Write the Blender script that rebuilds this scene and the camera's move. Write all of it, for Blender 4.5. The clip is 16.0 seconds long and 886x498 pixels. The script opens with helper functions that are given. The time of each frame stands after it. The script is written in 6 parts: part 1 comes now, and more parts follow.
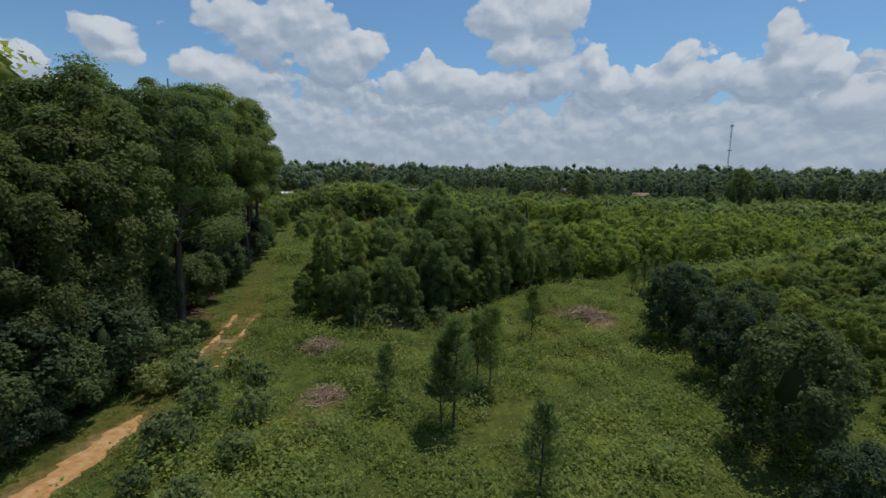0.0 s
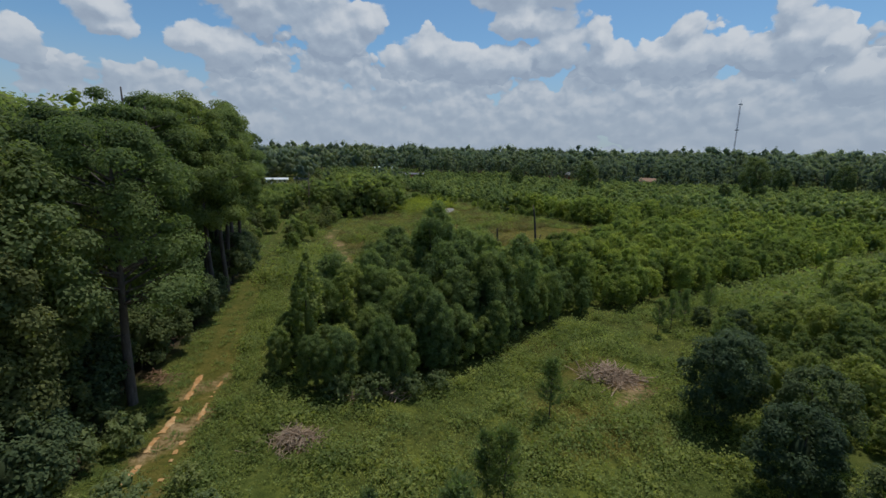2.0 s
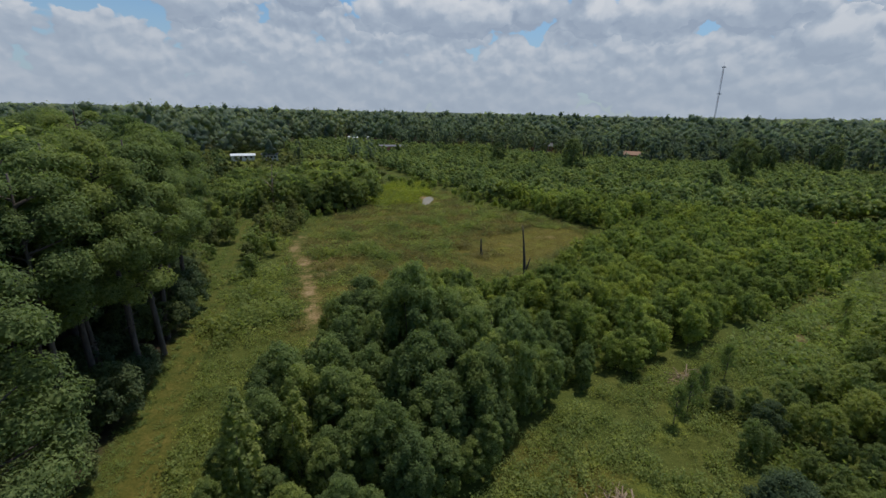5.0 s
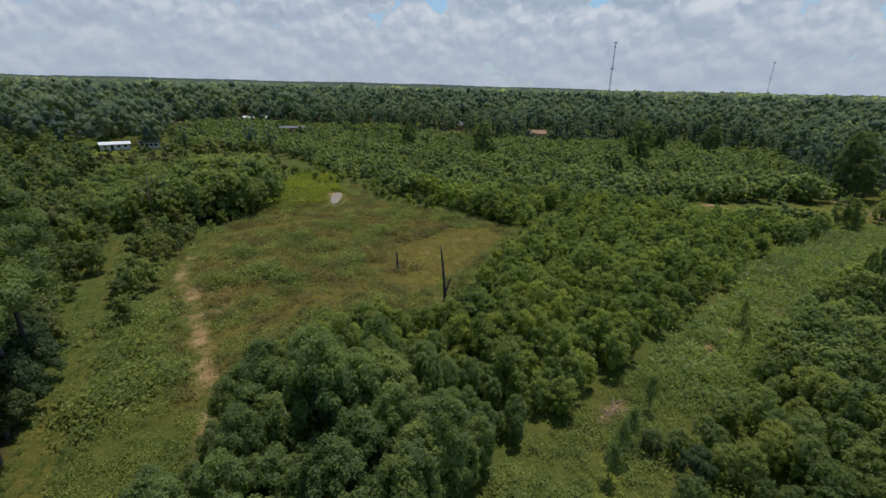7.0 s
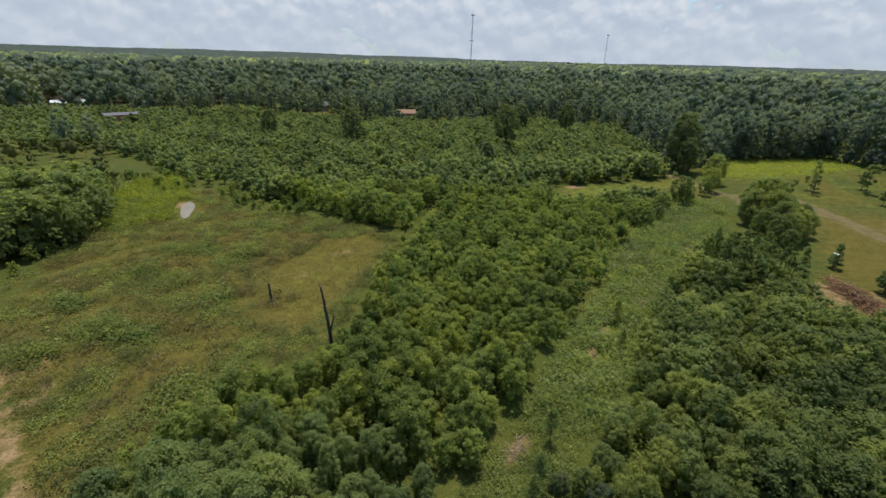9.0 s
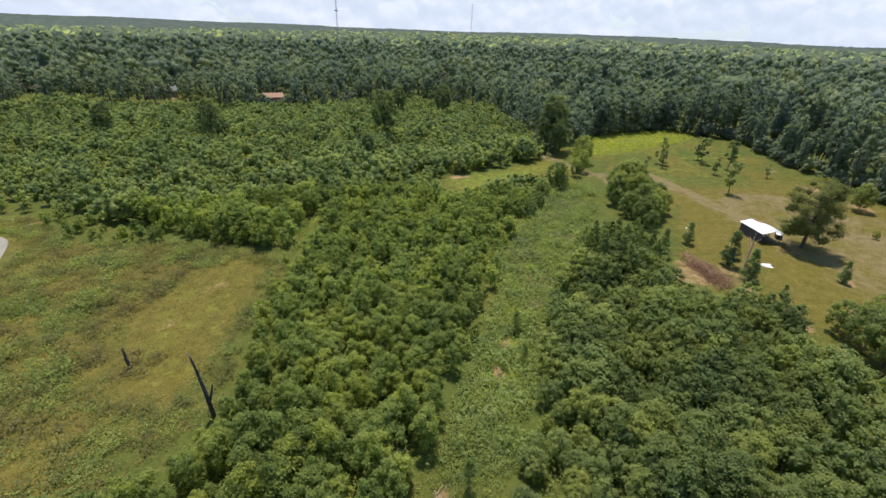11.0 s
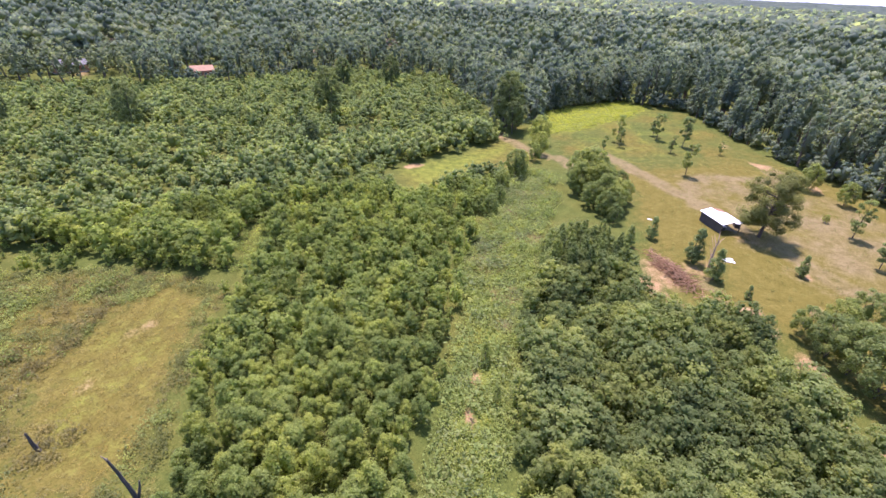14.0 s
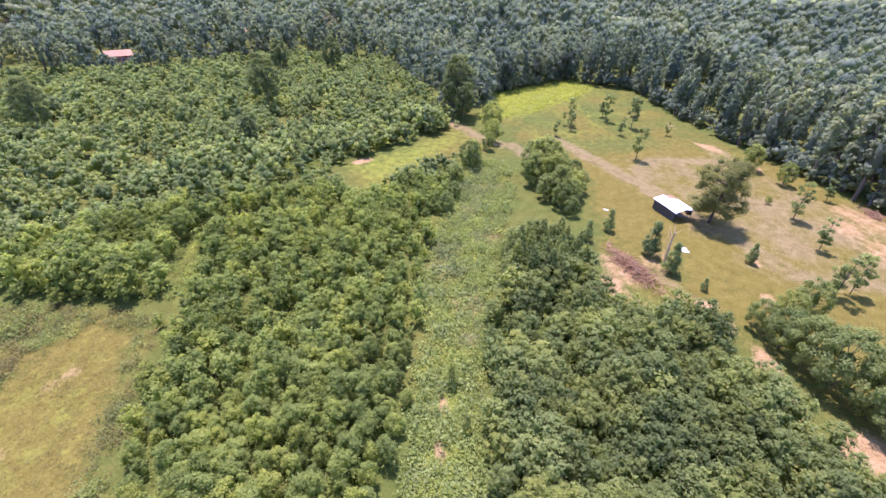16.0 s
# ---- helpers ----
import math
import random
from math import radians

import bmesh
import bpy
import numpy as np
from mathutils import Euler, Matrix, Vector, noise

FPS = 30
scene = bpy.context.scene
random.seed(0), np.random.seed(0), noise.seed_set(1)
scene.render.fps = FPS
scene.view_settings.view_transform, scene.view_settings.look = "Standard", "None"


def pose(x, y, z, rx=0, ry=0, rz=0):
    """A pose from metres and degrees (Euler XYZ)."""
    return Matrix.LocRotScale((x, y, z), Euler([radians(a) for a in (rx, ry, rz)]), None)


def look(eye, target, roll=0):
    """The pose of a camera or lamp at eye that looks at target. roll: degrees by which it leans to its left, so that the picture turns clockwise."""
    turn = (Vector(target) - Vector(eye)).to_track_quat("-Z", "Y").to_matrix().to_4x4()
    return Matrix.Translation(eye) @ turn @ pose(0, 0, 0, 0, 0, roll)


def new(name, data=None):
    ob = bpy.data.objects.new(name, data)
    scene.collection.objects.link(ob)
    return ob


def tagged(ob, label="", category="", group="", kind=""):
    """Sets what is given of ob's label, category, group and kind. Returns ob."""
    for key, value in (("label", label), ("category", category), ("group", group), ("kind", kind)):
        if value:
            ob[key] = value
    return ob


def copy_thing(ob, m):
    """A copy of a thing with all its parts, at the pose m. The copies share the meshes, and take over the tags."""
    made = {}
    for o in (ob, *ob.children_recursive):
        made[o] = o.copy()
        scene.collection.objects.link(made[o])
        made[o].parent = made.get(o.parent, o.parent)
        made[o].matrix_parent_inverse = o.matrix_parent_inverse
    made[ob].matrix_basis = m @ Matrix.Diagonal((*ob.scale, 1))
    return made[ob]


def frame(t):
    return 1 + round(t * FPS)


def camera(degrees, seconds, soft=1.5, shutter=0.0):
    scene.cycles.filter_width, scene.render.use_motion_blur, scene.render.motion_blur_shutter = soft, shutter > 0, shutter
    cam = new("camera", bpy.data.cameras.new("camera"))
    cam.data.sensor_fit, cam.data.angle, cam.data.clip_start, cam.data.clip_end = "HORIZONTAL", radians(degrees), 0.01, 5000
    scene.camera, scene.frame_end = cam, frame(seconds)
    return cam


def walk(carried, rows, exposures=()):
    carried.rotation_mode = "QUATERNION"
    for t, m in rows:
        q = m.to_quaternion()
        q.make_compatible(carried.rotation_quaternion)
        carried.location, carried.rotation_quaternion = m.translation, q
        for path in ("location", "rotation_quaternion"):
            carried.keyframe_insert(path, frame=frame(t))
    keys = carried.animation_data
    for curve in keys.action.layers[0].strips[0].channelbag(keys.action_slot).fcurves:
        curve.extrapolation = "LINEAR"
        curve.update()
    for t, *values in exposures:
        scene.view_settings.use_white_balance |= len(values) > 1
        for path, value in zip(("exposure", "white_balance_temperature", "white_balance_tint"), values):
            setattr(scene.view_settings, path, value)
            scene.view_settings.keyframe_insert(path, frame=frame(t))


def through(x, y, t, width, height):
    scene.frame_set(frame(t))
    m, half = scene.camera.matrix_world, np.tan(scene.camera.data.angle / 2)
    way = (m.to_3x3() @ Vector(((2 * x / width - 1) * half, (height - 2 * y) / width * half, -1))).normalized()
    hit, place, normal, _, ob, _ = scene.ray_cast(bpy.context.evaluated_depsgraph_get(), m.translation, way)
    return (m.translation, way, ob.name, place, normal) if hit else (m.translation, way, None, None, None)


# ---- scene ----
cam = camera(88.7, 16.0)
METRES, EYE, TILT, LEAN, TURN = 64.0, 12.0, -8.8, -1.0, 0.0
ROWS = [
    (0.0, 0.0, 0.0, 0.0, 0.0, 0.0, 0.0),
    (0.5, -0.0003, 0.025, 0.02, 0.06, -0.45, -0.02),
    (1.0, -0.0004, 0.0498, 0.0411, 0.07, -1.22, -0.03),
    (1.5, -0.0003, 0.0741, 0.0624, 0.08, -2.02, -0.05),
    (2.0, 0.0002, 0.0982, 0.0847, 0.07, -2.85, -0.06),
    (2.5, 0.0011, 0.1216, 0.1075, 0.08, -3.66, -0.08),
    (3.0, 0.0011, 0.1453, 0.1306, 0.06, -4.52, -0.1),
    (3.5, 0.0013, 0.1689, 0.1538, 0.05, -5.34, -0.11),
    (6.0, 0.0103, 0.2882, 0.2708, -6.76, -9.74, 0.76),
    (6.5, 0.0148, 0.3122, 0.2939, -9.65, -10.69, 1.13),
    (7.0, 0.0193, 0.336, 0.3172, -13.53, -11.59, 1.66),
    (7.5, 0.0244, 0.3596, 0.3405, -18.29, -12.7, 2.28),
    (8.0, 0.0319, 0.3827, 0.3636, -22.24, -13.73, 2.76),
    (8.5, 0.0404, 0.4042, 0.387, -25.86, -14.81, 3.15),
    (9.0, 0.0509, 0.4247, 0.4098, -29.45, -15.86, 3.55),
    (9.5, 0.0627, 0.4452, 0.4326, -33.53, -17.0, 3.98),
    (10.0, 0.0765, 0.464, 0.455, -37.77, -18.14, 4.4),
    (12.5, 0.1585, 0.55, 0.5494, -49.26, -23.27, 5.22),
    (13.0, 0.1761, 0.5669, 0.5622, -49.32, -24.06, 5.19),
    (13.5, 0.1938, 0.583, 0.5744, -49.44, -24.85, 5.15),
    (14.0, 0.212, 0.5989, 0.5868, -50.67, -25.74, 5.24),
    (14.5, 0.2307, 0.6138, 0.5991, -52.52, -26.65, 5.36),
    (15.0, 0.2485, 0.6274, 0.6102, -54.25, -27.55, 5.46),
    (15.5, 0.2679, 0.6411, 0.6223, -55.83, -28.49, 5.5),
    (16.0, 0.2876, 0.6554, 0.6342, -57.21, -29.38, 5.52),
]
walk(cam, [(t, pose(0, 0, EYE, TILT, LEAN, TURN) @ pose(METRES * x, METRES * y, METRES * z, 90 + pitch, roll, yaw)) for t, x, y, z, yaw, pitch, roll in ROWS],
     exposures=[(0.0, -0.75, 5950, 8), (3.5, -0.74, 6050, 9), (7.0, -0.5, 6200, 11), (9.5, -0.1, 6350, 12), (10.2, 0.05, 6350, 13), (12.4, 0.83, 6150, 24), (13.0, 0.97, 6050, 32), (16.0, 1.29, 5650, 46)])
# ------------------------------------------------------------------ light, sky, exposure
SUN_AZ, SUN_EL = 38.0, 70.0          # degrees, clockwise from +y; above the horizon


def wire(nt, a, b):
    nt.links.new(a, b)


def math_node(nt, op, a, b=None, clamp=False):
    n = nt.nodes.new("ShaderNodeMath")
    n.operation = op
    n.use_clamp = clamp
    for i, v in enumerate((a, b)):
        if v is None:
            continue
        if isinstance(v, (int, float)):
            n.inputs[i].default_value = v
        else:
            wire(nt, v, n.inputs[i])
    return n.outputs[0]


def vec_node(nt, op, a, b=None):
    n = nt.nodes.new("ShaderNodeVectorMath")
    n.operation = op
    for i, v in enumerate((a, b)):
        if v is None:
            continue
        if isinstance(v, tuple):
            n.inputs[i].default_value = v
        else:
            wire(nt, v, n.inputs[i])
    return n.outputs["Value"] if op == "LENGTH" else n.outputs[0]


def ramp_node(nt, fac, stops, ease="LINEAR"):
    n = nt.nodes.new("ShaderNodeValToRGB")
    n.color_ramp.interpolation = ease
    e = n.color_ramp.elements
    while len(e) < len(stops):
        e.new(0.5)
    for el, (p, c) in zip(e, stops):
        el.position = p
        el.color = (*c, 1) if len(c) == 3 else c
    wire(nt, fac, n.inputs[0])
    return n.outputs[0]


def noise_node(nt, vec, scale, detail=4.0, rough=0.55, distort=0.0):
    n = nt.nodes.new("ShaderNodeTexNoise")
    n.inputs["Scale"].default_value = scale
    n.inputs["Detail"].default_value = detail
    n.inputs["Roughness"].default_value = rough
    n.inputs["Distortion"].default_value = distort
    if vec is not None:
        wire(nt, vec, n.inputs["Vector"])
    return n


def mix_rgb(nt, fac, a, b, kind="MIX"):
    n = nt.nodes.new("ShaderNodeMix")
    n.data_type = "RGBA"
    n.blend_type = kind
    for sock, v in ((n.inputs[0], fac), (n.inputs[6], a), (n.inputs[7], b)):
        if isinstance(v, (int, float)):
            sock.default_value = v
        elif isinstance(v, tuple):
            sock.default_value = (*v, 1)
        else:
            wire(nt, v, sock)
    return n.outputs[2]


# cumulus heaps over the horizon: azimuth, elevation, half width, half height (degrees)
WEST_HEAPS = [(-35.1, 13.1, 2.2, 1.6), (-34.1, 11.6, 2.8, 1.1), (-24.4, 16.7, 3.7, 2.0), (-21.4, 15.2, 3.6, 2.3),
         (-18.1, 17.4, 2.8, 2.4), (-15.0, 16.7, 3.0, 2.5), (-12.5, 13.8, 4.8, 2.0), (-8.9, 14.6, 2.4, 1.7),
         (-27.4, 11.2, 3.0, 1.6), (-24.5, 10.7, 4.0, 1.9), (-42.0, 9.4, 2.2, 1.8)]
MIDDLE_HEAPS = [(7.4, 18.2, 4.1, 2.8), (12.3, 18.1, 4.4, 2.3),
         (9.5, 15.1, 5.5, 1.5), (-5.9, 11.4, 2.4, 1.7), (-2.2, 11.9, 2.9, 1.9), (2.3, 11.1, 3.0, 1.8),
         (6.4, 10.8, 3.3, 1.8), (13.6, 12.0, 2.8, 2.4), (17.6, 12.8, 1.6, 1.8), (19.0, 10.7, 2.7, 1.7)]
EAST_HEAPS = [(22.8, 10.8, 1.8, 1.5), (26.0, 13.0, 1.7, 2.1), (26.0, 10.5, 3.0, 2.0), (30.4, 11.0, 1.9, 1.5),
         (32.9, 10.5, 2.1, 1.6), (35.1, 14.0, 1.9, 1.7), (36.4, 11.6, 2.6, 2.3), (38.9, 10.6, 1.6, 1.5),
         (41.0, 7.6, 2.6, 1.6)]
HEAPS = WEST_HEAPS + MIDDLE_HEAPS + EAST_HEAPS


def build_sky():
    w = bpy.data.worlds.new("summer_sky")
    scene.world = w
    w.use_nodes = True
    nt = w.node_tree
    nt.nodes.clear()
    out = nt.nodes.new("ShaderNodeOutputWorld")
    bg = nt.nodes.new("ShaderNodeBackground")
    sky = nt.nodes.new("ShaderNodeTexSky")
    sky.sky_type = "NISHITA"
    sky.sun_disc = False
    sky.sun_elevation = radians(SUN_EL)
    sky.sun_rotation = radians(SUN_AZ)
    sky.air_density, sky.dust_density, sky.ozone_density = 1.0, 0.6, 1.5
    co = nt.nodes.new("ShaderNodeTexCoord").outputs["Generated"]
    sep = nt.nodes.new("ShaderNodeSeparateXYZ")
    wire(nt, co, sep.inputs[0])
    az = math_node(nt, "MULTIPLY", math_node(nt, "ARCTAN2", sep.outputs[0], sep.outputs[1]), 57.2958)
    el = math_node(nt, "MULTIPLY", math_node(nt, "ARCSINE", sep.outputs[2]), 57.2958)
    q = nt.nodes.new("ShaderNodeCombineXYZ")
    wire(nt, az, q.inputs[0])
    wire(nt, el, q.inputs[1])
    # billows: warp the sky's own angles at three sizes
    n1 = noise_node(nt, q.outputs[0], 0.32, 5.0, 0.6)
    warp = vec_node(nt, "MULTIPLY", vec_node(nt, "SUBTRACT", n1.outputs["Color"], (0.5, 0.5, 0.5)), (2.6, 2.2, 0.0))
    qw = vec_node(nt, "ADD", q.outputs[0], warp)
    def heaps(at):
        field = None
        for a, e, rx, ry in HEAPS:
            d = vec_node(nt, "LENGTH", vec_node(nt, "MULTIPLY", vec_node(nt, "SUBTRACT", at, (a, e, 0.0)), (1 / (rx * 1.1), 1 / (ry * 1.22), 0.0)))
            field = d if field is None else math_node(nt, "SMOOTH_MIN", field, d)
            if field is not d:
                field.node.inputs[2].default_value = 0.25
        return math_node(nt, "SUBTRACT", 1.0, field)

    # the layered bank below the heaps
    small = vec_node(nt, "ADD", q.outputs[0], vec_node(nt, "MULTIPLY", vec_node(nt, "SUBTRACT", n1.outputs["Color"], (0.5, 0.5, 0.5)), (2.4, 1.6, 0.0)))

    def billow(at):
        total = None
        for size, share in ((0.17, 0.6), (0.5, 0.28), (1.2, 0.12)):
            v = nt.nodes.new("ShaderNodeTexVoronoi")
            v.feature = "SMOOTH_F1"
            v.voronoi_dimensions = "2D"
            v.inputs["Scale"].default_value = size
            v.inputs["Smoothness"].default_value = 0.35
            wire(nt, vec_node(nt, "MULTIPLY", at, (0.95, 1.3, 0.0)), v.inputs["Vector"])
            part_ = math_node(nt, "MULTIPLY", v.outputs["Distance"], share)
            total = part_ if total is None else math_node(nt, "ADD", total, part_)
        return math_node(nt, "SUBTRACT", 1.0, total)

    n2 = billow(small)
    n2up = billow(vec_node(nt, "ADD", small, (0.35, 0.75, 0.0)))
    heap = math_node(nt, "ADD", heaps(qw), math_node(nt, "MULTIPLY", math_node(nt, "SUBTRACT", n2, 0.62), 1.1))
    over = math_node(nt, "ADD", heaps(vec_node(nt, "ADD", qw, (0.3, 1.1, 0.0))), math_node(nt, "MULTIPLY", math_node(nt, "SUBTRACT", n2up, 0.62), 1.1))
    rise = nt.nodes.new("ShaderNodeMapRange")
    rise.inputs[1].default_value, rise.inputs[2].default_value = 15.5, 9.5
    rise.inputs[3].default_value, rise.inputs[4].default_value = -0.8, 0.62
    west = math_node(nt, "MULTIPLY", math_node(nt, "MAXIMUM", math_node(nt, "SUBTRACT", -20.0, az), 0.0), 0.22)
    wire(nt, math_node(nt, "ADD", el, math_node(nt, "MINIMUM", west, 4.0)), rise.inputs[0])
    bank = math_node(nt, "ADD", rise.outputs[0], math_node(nt, "MULTIPLY", math_node(nt, "SUBTRACT", n2, 0.58), 2.6))
    high = noise_node(nt, vec_node(nt, "MULTIPLY", qw, (0.05, 0.09, 0.0)), 1.0, 6.0, 0.6)
    overhead = math_node(nt, "MULTIPLY", math_node(nt, "SUBTRACT", high.outputs["Fac"], 0.58), 5.0)
    above = nt.nodes.new("ShaderNodeMapRange")
    above.inputs[1].default_value, above.inputs[2].default_value = 22.0, 28.0
    wire(nt, el, above.inputs[0])
    overhead = math_node(nt, "ADD", overhead, math_node(nt, "MULTIPLY", math_node(nt, "SUBTRACT", above.outputs[0], 1.0), 4.0))
    dens = math_node(nt, "MAXIMUM", math_node(nt, "MAXIMUM", heap, bank), overhead)
    soft = nt.nodes.new("ShaderNodeMapRange")
    soft.interpolation_type = "SMOOTHSTEP"
    soft.inputs[1].default_value, soft.inputs[2].default_value = -0.04, 0.13
    wire(nt, dens, soft.inputs[0])
    # bright crowns, grey bellies
    n3 = noise_node(nt, vec_node(nt, "MULTIPLY", q.outputs[0], (0.55, 0.8, 0.0)), 0.55, 5.0, 0.6)
    n3b = noise_node(nt, vec_node(nt, "ADD", vec_node(nt, "MULTIPLY", q.outputs[0], (0.55, 0.8, 0.0)), (0.0, 0.75, 0.0)), 0.55, 5.0, 0.6)
    lift = math_node(nt, "SUBTRACT", n3.outputs["Fac"], n3b.outputs["Fac"])
    roof = math_node(nt, "MULTIPLY", math_node(nt, "SUBTRACT", n2, n2up), 1.7)
    roof = math_node(nt, "MULTIPLY", roof, math_node(nt, "LESS_THAN", heap, 0.05))
    slope = math_node(nt, "MULTIPLY", math_node(nt, "MAXIMUM", math_node(nt, "SUBTRACT", heap, over), -0.35), 0.75)
    slope = math_node(nt, "MULTIPLY", slope, math_node(nt, "GREATER_THAN", heap, -0.3))
    shade = math_node(nt, "ADD", math_node(nt, "MULTIPLY", lift, 0.5), slope)
    shade = math_node(nt, "ADD", math_node(nt, "ADD", shade, roof), 0.46)
    tone = ramp_node(nt, shade, [(0.05, (0.47, 0.54, 0.65)), (0.4, (0.61, 0.68, 0.77)), (0.68, (0.84, 0.87, 0.91)), (0.92, (1.0, 1.0, 1.0))])
    lit = mix_rgb(nt, 1.0, tone, (CLOUD, CLOUD, CLOUD), "MULTIPLY")
    blue = mix_rgb(nt, 1.0, sky.outputs[0], (SKY * 0.80, SKY * 0.98, SKY * 1.04), "MULTIPLY")
    # summer haze whitens the lowest degrees
    hz = nt.nodes.new("ShaderNodeMapRange")
    hz.inputs[1].default_value, hz.inputs[2].default_value = 12.0, 2.0
    hz.inputs[3].default_value, hz.inputs[4].default_value = 0.0, 0.72
    wire(nt, el, hz.inputs[0])
    final = mix_rgb(nt, math_node(nt, "MULTIPLY", soft.outputs[0], 0.95), blue, lit)
    final = mix_rgb(nt, hz.outputs[0], final, (0.55 * CLOUD, 0.625 * CLOUD, 0.72 * CLOUD))
    wire(nt, final, bg.inputs[0])
    bg.inputs[1].default_value = 1.0
    wire(nt, bg.outputs[0], out.inputs[0])
    lamp = bpy.data.lights.new("sun", "SUN")
    lamp.energy, lamp.angle, lamp.color = SUN_POWER, radians(0.55), (1.0, 0.95, 0.86)
    ob = new("sun", lamp)
    a, e = radians(SUN_AZ), radians(SUN_EL)
    way = Vector((math.sin(a) * math.cos(e), math.cos(a) * math.cos(e), math.sin(e)))
    ob.matrix_world = look(way * 300, (0, 0, 0))


SKY, CLOUD, SUN_POWER = 0.15, 1.02, 4.4
build_sky()

# ------------------------------------------------------------------ materials


def new_material(name):
    m = bpy.data.materials.new(name)
    m.use_nodes = True
    nt = m.node_tree
    nt.nodes.clear()
    out = nt.nodes.new("ShaderNodeOutputMaterial")
    return m, nt, out


def attr_node(nt, name):
    n = nt.nodes.new("ShaderNodeAttribute")
    n.attribute_name = name
    return n.outputs["Fac"]


LEAF_WEIGHT = 0.96          # share of the listed colours that a single leaf gives back


def leaf_material(name, dark, mid, light, gloss=0.5, through=0.35, scale=0.09):
    """Foliage: colour by leaf, by plant and by patches of ground some metres wide."""
    m, nt, out = new_material(name)
    geo = nt.nodes.new("ShaderNodeNewGeometry")
    tint = attr_node(nt, "tint")
    rnd = nt.nodes.new("ShaderNodeObjectInfo").outputs["Random"]
    patch = noise_node(nt, geo.outputs["Position"], scale, 3.0, 0.6).outputs["Fac"]
    plant = math_node(nt, "FRACT", math_node(nt, "ADD", attr_node(nt, "plant"), rnd))
    v = math_node(nt, "ADD", math_node(nt, "MULTIPLY", tint, 0.62), math_node(nt, "MULTIPLY", rnd, 0.22))
    v = math_node(nt, "ADD", v, math_node(nt, "MULTIPLY", math_node(nt, "SUBTRACT", patch, 0.5), 1.1), clamp=True)
    col = ramp_node(nt, v, [(0.05, dark), (0.45, mid), (0.92, light)])
    # kinds of plant a few metres across: some greyer, some yellower
    kind = noise_node(nt, geo.outputs["Position"], scale * 2.3, 1.0, 0.5).outputs["Fac"]
    kind = math_node(nt, "ADD", math_node(nt, "MULTIPLY", kind, 0.55), math_node(nt, "ADD", math_node(nt, "MULTIPLY", plant, 0.34), 0.055))
    grey = ramp_node(nt, kind, [(0.33, (0.84, 0.89, 0.92)), (0.45, (0.96, 0.98, 0.97)), (0.55, (1.03, 1.03, 0.96)), (0.67, (1.2, 1.12, 0.9))])
    col = mix_rgb(nt, 1.0, col, grey, "MULTIPLY")
    col = mix_rgb(nt, 1.0, col, (LEAF_WEIGHT, LEAF_WEIGHT, LEAF_WEIGHT), "MULTIPLY")
    p = nt.nodes.new("ShaderNodeBsdfPrincipled")
    wire(nt, col, p.inputs["Base Color"])
    p.inputs["Roughness"].default_value = gloss
    p.inputs["Specular IOR Level"].default_value = 0.08
    t = nt.nodes.new("ShaderNodeBsdfTranslucent")
    wire(nt, mix_rgb(nt, 1.0, col, (1.25, 1.35, 0.7), "MULTIPLY"), t.inputs[0])
    mix = nt.nodes.new("ShaderNodeMixShader")
    mix.inputs[0].default_value = through
    wire(nt, p.outputs[0], mix.inputs[1])
    wire(nt, t.outputs[0], mix.inputs[2])
    wire(nt, mix.outputs[0], out.inputs[0])
    return m


def rough_material(name, stops, scale=3.0, stretch=(1, 1, 1), rough=0.9, bump=0.4, size=0.03, detail=6.0, metal=0.0):
    """A weathered solid: colours by noise, stretched along the grain, with relief."""
    m, nt, out = new_material(name)
    co = nt.nodes.new("ShaderNodeTexCoord").outputs["Object"]
    sc = vec_node(nt, "MULTIPLY", co, tuple(float(s) for s in stretch))
    n = noise_node(nt, sc, scale, detail, 0.6)
    n2 = noise_node(nt, sc, scale * 0.17, 3.0, 0.5)
    v = math_node(nt, "ADD", math_node(nt, "MULTIPLY", n.outputs["Fac"], 0.65), math_node(nt, "MULTIPLY", n2.outputs["Fac"], 0.4))
    rnd = nt.nodes.new("ShaderNodeObjectInfo").outputs["Random"]
    v = math_node(nt, "ADD", v, math_node(nt, "MULTIPLY", math_node(nt, "SUBTRACT", rnd, 0.5), 0.12))
    col = ramp_node(nt, v, stops)
    p = nt.nodes.new("ShaderNodeBsdfPrincipled")
    wire(nt, col, p.inputs["Base Color"])
    p.inputs["Roughness"].default_value, p.inputs["Metallic"].default_value = rough, metal
    b = nt.nodes.new("ShaderNodeBump")
    b.inputs["Strength"].default_value, b.inputs["Distance"].default_value = bump, size
    wire(nt, n.outputs["Fac"], b.inputs["Height"])
    wire(nt, b.outputs[0], p.inputs["Normal"])
    wire(nt, p.outputs[0], out.inputs[0])
    return m


LEAF_THICKET = leaf_material("thicket_leaf", (0.166, 0.2, 0.06), (0.285, 0.325, 0.092), (0.405, 0.435, 0.13), 0.75, 0.6)
# for far saplings: bluish distance haze put into the leaf colour
LEAF_HAZED = leaf_material("hazed_sapling_leaf", (0.162, 0.196, 0.082), (0.273, 0.315, 0.126), (0.388, 0.418, 0.172), 0.78, 0.58)
LEAF_WOOD = leaf_material("hardwood_leaf", (0.165, 0.197, 0.072), (0.275, 0.308, 0.108), (0.395, 0.415, 0.15), 0.75, 0.6)
LEAF_FRONT = leaf_material("front_leaf", (0.13, 0.168, 0.064), (0.225, 0.272, 0.098), (0.34, 0.38, 0.14), 0.75, 0.54)
